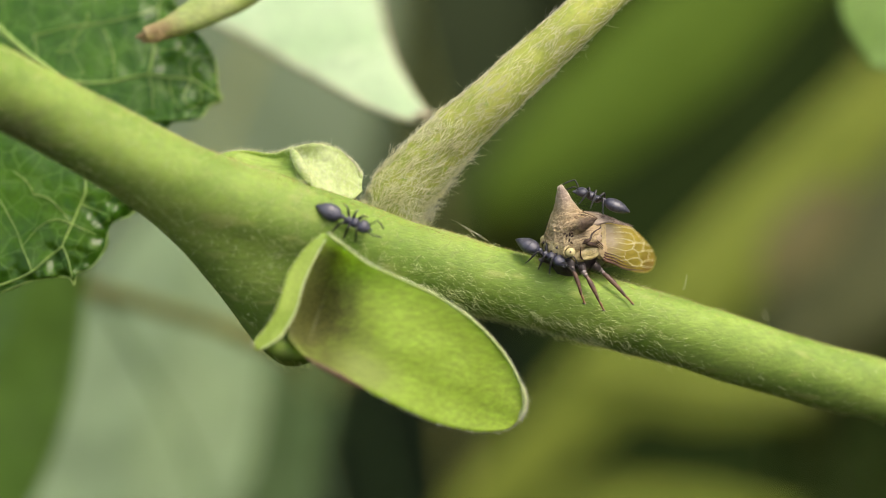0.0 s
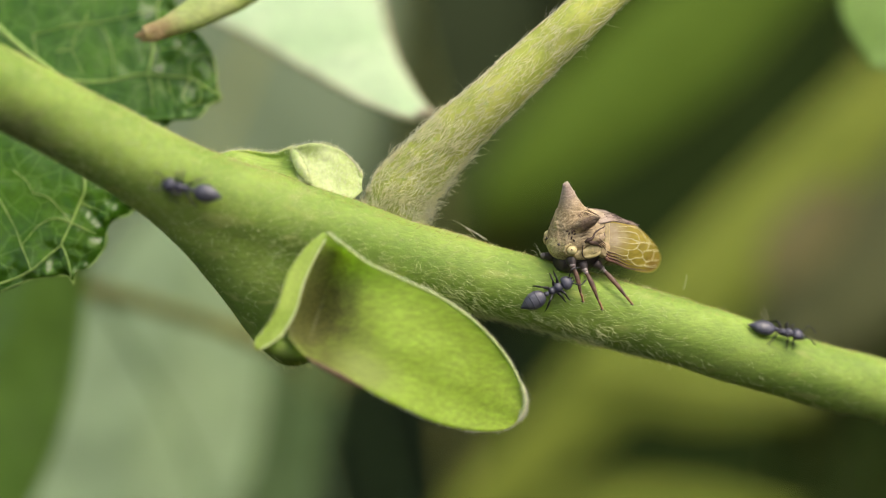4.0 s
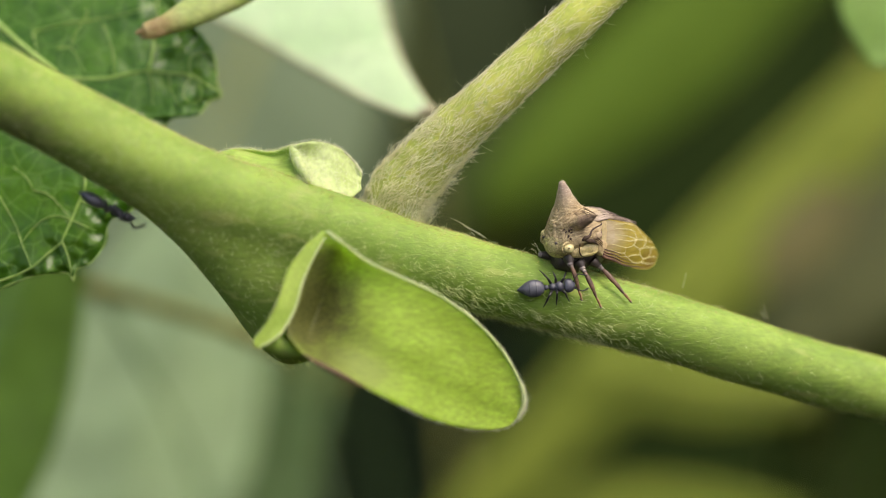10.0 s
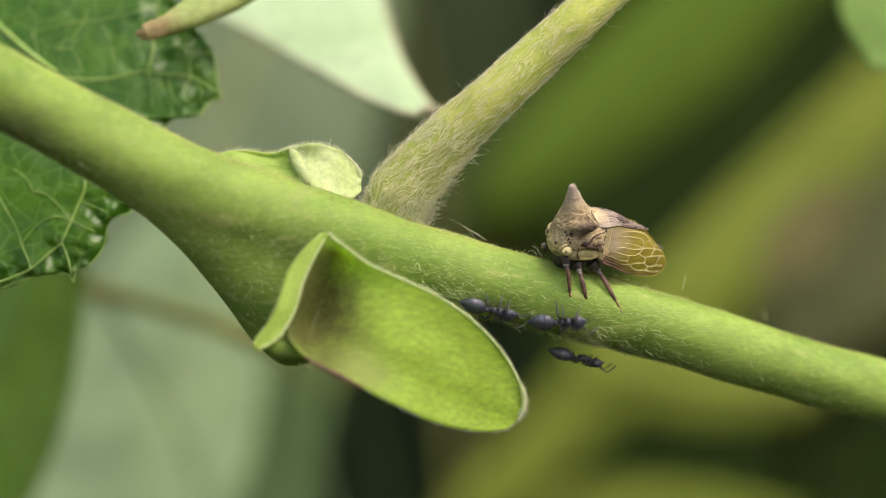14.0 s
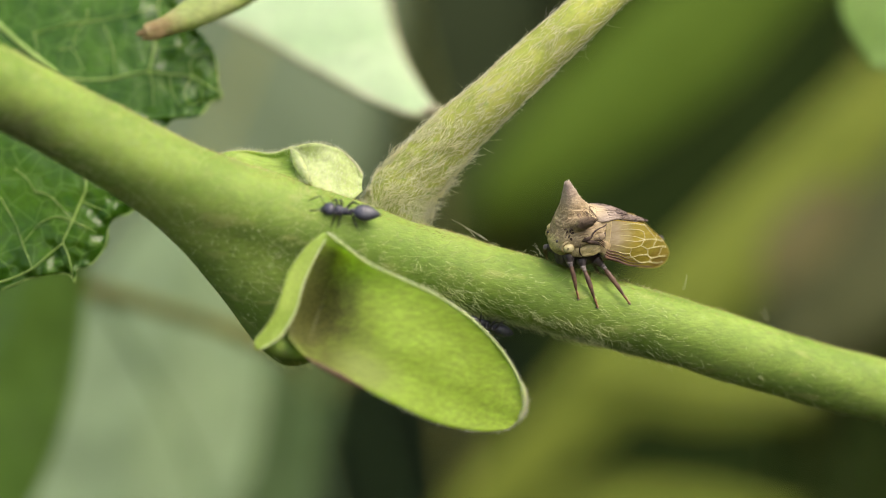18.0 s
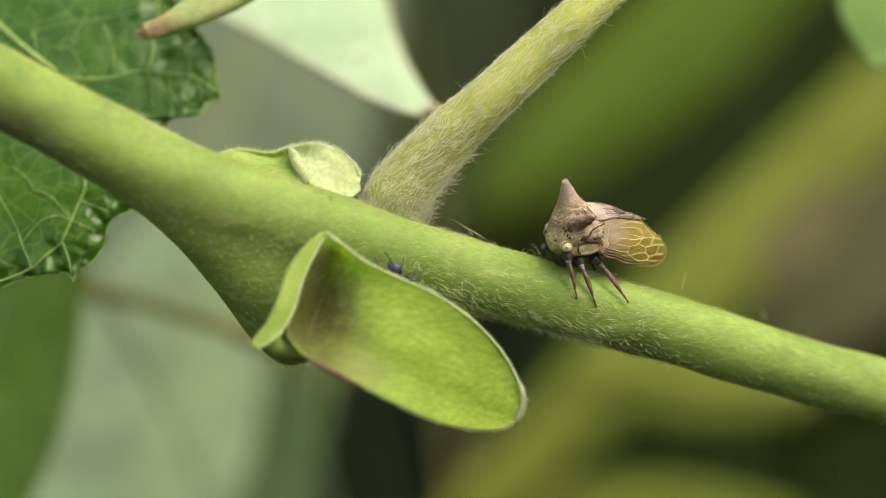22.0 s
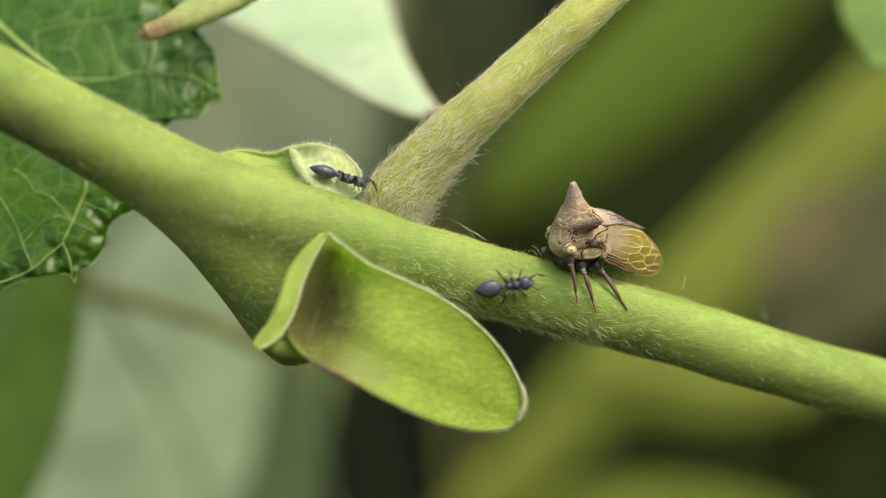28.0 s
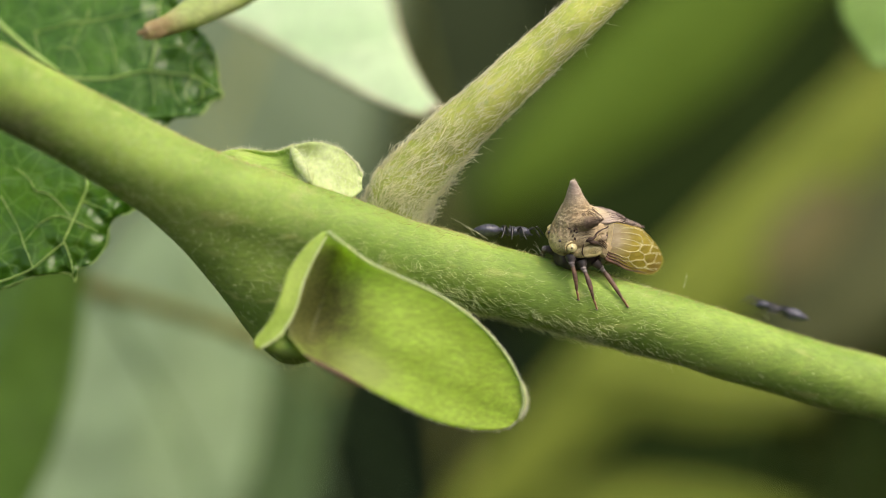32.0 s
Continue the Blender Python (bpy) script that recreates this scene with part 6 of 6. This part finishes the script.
ANT_ROWS["fourth"] = [
    (0.00, 10.36, 2.20, -4.59, 109, -13, -179), (6.00, 9.36, 2.08, -4.27, 108, -13, -179), (10.00, 7.05, 1.72, -3.69, 108, -10, -178), 
    (10.87, 6.45, 1.66, -3.29, 110, 39, -170), (11.73, 5.86, 1.60, -2.90, -106, 72, -22), (12.60, 5.26, 1.54, -2.50, -89, 23, 0), 
    (13.20, 5.72, 1.44, -3.57, -116, 19, -2), (13.30, 5.95, 0.57, -4.19, -151, 19, -11), (13.40, 6.18, -0.30, -4.81, 175, 14, -18), 
    (13.60, 7.23, -0.14, -5.17, 176, 15, -16), (13.80, 8.25, 0.09, -5.66, -178, 15, 9), (14.00, 7.88, 0.05, -5.75, -178, 15, 9), 
    (14.20, 6.99, -0.10, -5.17, -178, 15, 8), (14.50, 7.13, 1.15, -4.59, -138, 12, 4), (15.50, 9.76, 1.72, -5.08, -130, 15, 1), 
    (16.20, 12.38, 1.66, -6.21, -150, 18, -4), (16.50, 13.96, 1.07, -6.92, -180, 18, -16), (16.60, 16.74, 1.82, -7.72, -171, 21, -20), 
    (16.80, 18.75, 2.67, -8.10, -148, 15, 4), (16.90, 20.71, 2.91, -8.69, -152, 15, -0), (17.00, 23.05, 3.16, -9.38, -159, 14, 3), 
    (17.10, 25.08, 3.43, -9.94, -162, 13, 4), (17.40, 31.80, 5.27, -11.60, -153, 8, 15), (21.00, 35.64, 6.31, -12.20, -132, 14, 1), 
    (21.50, 35.20, 6.21, -12.18, -135, -20, 40), (22.00, 34.75, 6.10, -12.16, 177, -41, 122), (22.50, 34.31, 5.99, -12.14, 148, -17, 176), 
    (24.00, 27.34, 3.50, -10.73, 176, -14, -165), (24.40, 22.36, 2.54, -9.31, -179, -15, 170), (24.60, 20.88, 2.29, -8.93, -179, -15, 168), 
    (24.80, 18.93, 1.89, -8.42, -177, -16, 169), (25.00, 15.20, 1.29, -7.29, -176, -17, 166), (25.20, 10.75, 0.52, -6.15, -180, -16, 178), 
    (25.50, 7.96, 1.07, -5.00, 149, -16, 178), (26.50, 5.41, 1.55, -3.19, 107, -17, 179), (32.00, 4.11, 1.35, -2.93, 109, -13, -179), 
]
ANT_LABELS = {"first": "blue-black ant that tends the treehopper", "second": "small black ant running over treehopper and stem", "third": "small black ant hurrying along the stem", "fourth": "small black ant under the stem"}
ants = {key: build_ant(ANT_LABELS[key]) for key in ANT_ROWS}
HOP_ROWS = [(0.00, 0.11, -0.34, 2.6, -1.5, 12.7), (3.20, 0.11, -0.32, 2.4, -1.4, 12.4), (3.50, 0.26, -0.19, 2.6, -5.0, 9.5), (5.50, 0.25, -0.18, 2.5, -4.7, 8.8), (7.40, 0.24, -0.17, 2.5, -4.6, 8.8), (8.00, 0.16, -0.16, 1.8, -4.3, 10.0), (12.40, 0.17, -0.18, 1.8, -4.1, 9.8), (13.00, 0.16, -0.18, 2.2, -6.0, 8.0), (13.60, 0.14, -0.19, 2.6, -8.1, 5.9), (14.00, 0.29, 0.04, 1.8, -15.1, -4.0), (14.60, 0.32, 0.03, 1.5, -15.0, -3.0), (16.40, 0.58, 0.19, -9.0, -30.0, 0.0), (16.60, 0.77, 0.26, -12.0, -34.0, 0.0), (17.20, 0.77, 0.26, -13.0, -34.0, 0.0), (17.40, 0.51, 0.26, -6.0, -22.0, 1.0), (17.70, 0.45, 0.21, -2.1, -13.4, 1.0), (22.00, 0.43, 0.20, -2.0, -12.2, 2.0), (24.20, 0.38, 0.16, -1.1, -12.2, 1.1), (24.40, 0.48, 0.19, -4.0, -20.0, 1.0), (24.50, 0.77, 0.16, -9.0, -30.0, 1.0), (24.60, 0.51, 0.00, 0.0, -19.0, 0.8), (24.80, 0.40, -0.08, 4.3, -11.2, 0.4), (25.50, 0.38, -0.08, 4.3, -10.6, 1.0), (28.00, 0.28, -0.09, 4.1, -8.6, 2.4), (32.00, 0.26, -0.09, 4.4, -8.5, 3.6)]
PALE_SWAY = [
    (0.0, -0.37, -0.24), (1.0, -0.35, -0.16), (2.0, -0.26, -0.17), (3.0, -0.28, -0.11), (5.5, -0.23, -0.13), (6.5, -0.20, -0.09), (7.5, -0.16, -0.05),
    (8.5, -0.12, 0.02), (9.5, -0.10, -0.10), (10.5, -0.10, -0.05), (11.5, -0.10, 0.06), (12.5, -0.07, 0.10), (13.5, -0.02, 0.11), (14.5, -0.05, 0.10),
    (17.0, 0.03, 0.06), (18.0, 0.10, 0.04), (19.0, 0.16, -0.08), (20.0, 0.16, -0.12), (21.0, 0.20, -0.03), (22.0, 0.19, 0.02), (23.0, 0.19, -0.06),
    (24.0, 0.21, -0.07), (25.0, 0.26, -0.05), (27.5, 0.26, -0.01), (28.5, 0.36, -0.06), (29.5, 0.31, -0.02), (30.5, 0.34, -0.08), (31.5, 0.37, -0.05),
    (32.0, 0.37, -0.02)]
DARK_SWAY = [
    (0.0, -0.05, -0.11), (1.0, -0.05, -0.09), (2.0, -0.05, -0.10), (3.0, -0.08, -0.07), (5.5, -0.10, -0.06), (6.5, -0.08, -0.04), (7.5, -0.06, 0.00),
    (8.5, -0.06, 0.04), (9.5, -0.03, 0.01), (10.5, -0.03, 0.02), (11.5, -0.07, 0.06), (12.5, -0.08, 0.09), (13.5, -0.03, 0.07), (14.5, -0.05, 0.04),
    (17.0, -0.05, 0.05), (18.0, -0.03, 0.05), (19.0, -0.02, -0.01), (20.0, 0.00, -0.02), (21.0, 0.02, 0.02), (22.0, 0.02, 0.04), (23.0, 0.05, -0.03),
    (24.0, 0.02, -0.02), (25.0, 0.03, 0.01), (27.5, 0.03, 0.03), (28.5, 0.03, 0.02), (29.5, 0.03, 0.03), (30.5, 0.02, 0.01), (31.5, 0.02, 0.00),
    (32.0, 0.02, 0.01)]
# bursts of wing beats: start, end, lowest and highest lift of the wings, spread, first phase
FLIGHT = [(3.33, 3.47, 0, 60, 30, 0), (12.93, 13.07, -15, 25, 44, 2), (14.13, 14.43, 15, 155, 25, 1), (16.43, 16.57, 15, 155, 25, 0), (16.77, 17.33, 15, 155, 25, 1), (24.43, 24.57, 15, 155, 25, 0)]


def part_pose(at, rx, ry, rz):
    return pose(at[0] * MM, at[1] * MM, at[2] * MM, rx, ry, rz)


def flap_rows(s, root, gain):
    """Folded wings that whirr in short bursts: up, through the middle, down, through the middle."""
    rows = [(0.0, part_pose(root, 0, 0, 0))]
    for a, b, low, high, spread, first in FLIGHT:
        rows.append((a - 0.0667, part_pose(root, 0, 0, 0)))
        for k in range(round((b - a) * 30) + 1):
            up = (low + high) / 2 + (high - low) / 2 * (0, 1, 0, -1)[(k + first) % 4]
            rows.append((a + k / 30, part_pose(root, s * 50, up * gain, -s * spread)))
        rows.append((b + 0.0667, part_pose(root, 0, 0, 0)))
    rows.append((32.0, part_pose(root, 0, 0, 0)))
    return rows


def belly_rows():
    """The abdomen lifts while the wings beat."""
    rows = [(0.0, pose(0, 0, 0))]
    for a, b, low, high, spread, first in FLIGHT:
        lift = pose(0.3 * MM, 0, 1.3 * MM) @ pose(0, 0, 0, 0, 4, 0) @ pose(-0.3 * MM, 0, -1.3 * MM)
        rows += [(a - 0.1, pose(0, 0, 0)), (a, lift), (b, lift), (b + 0.1, pose(0, 0, 0))]
    return rows + [(32.0, pose(0, 0, 0))]


def motions():
    # treehopper: shifts its weight, and whirrs its wings
    walk(hopper, [(t, Matrix.Translation(((HOP_AT[0] + dx) * MM, HOP_AT[1] * MM, (HOP_AT[2] + dz) * MM)) @ HOP @ pose(0, 0, 0, roll, -pitch, yaw)) for t, dx, dz, pitch, yaw, roll in HOP_ROWS])
    for w, s, root in wings:
        walk(w, flap_rows(s, root, 1.0))
    for w, s, root in hinds:
        walk(w, flap_rows(s, root, 0.85))
    walk(belly, belly_rows())
    # leaves stirred by the air
    px, py, pz = HANG
    walk(pale_leaf, [(t, pose((px + dx) * MM, py * MM, (pz + dz) * MM)) for t, dx, dz in PALE_SWAY])
    cx, cy, cz = (-12.54, 2.40, 14.40)
    walk(curl, [(t, pose((cx + dx) * MM, cy * MM, (cz + dz) * MM)) for t, dx, dz in DARK_SWAY])
    walk(dark_leaf, [(t, pose(dx * MM, 0, dz * MM)) for t, dx, dz in DARK_SWAY])
    # ants: bodies along their ways, legs in a tripod gait, feelers tapping
    for key, (ant, moving) in ants.items():
        rows = ANT_ROWS[key]
        walk(ant, [(t, pose(x * MM, y * MM, z * MM, a, b, c)) for t, x, y, z, a, b, c in rows])
        times = np.array([r[0] for r in rows])
        places = np.array([r[1:4] for r in rows])
        gone = np.concatenate([[0], np.cumsum(np.linalg.norm(np.diff(places, axis=0), axis=1))])
        steps = np.arange(0, 32.01, 0.1)
        way = np.interp(steps, times, gone)
        for ob, kind, s, k, at in moving:
            out, last = [], None
            for i, t in enumerate(steps):
                if kind == "leg":
                    ph = way[i] * 2.6 + (math.pi if (k + (s > 0)) % 2 else 0)
                    e = (s * 5 * max(0, math.cos(ph)), 0, 16 * math.sin(ph))
                else:
                    e = (0, 9 * math.sin(t * 7.3 + s), s * 12 * math.sin(t * 5.1 + s * 1.3))
                    if i % 3 and i != len(steps) - 1:
                        continue
                if last is None or i == len(steps) - 1 or abs(e[2] - last[2]) > 0.6 or abs(e[1] - last[1]) > 0.6:
                    if out and kind == "leg" and steps[i] - out[-1][0] > 0.15:
                        out.append((steps[i - 1], part_pose(at, *last)))
                    out.append((t, part_pose(at, *e)))
                    last = e
            walk(ob, out)


motions()
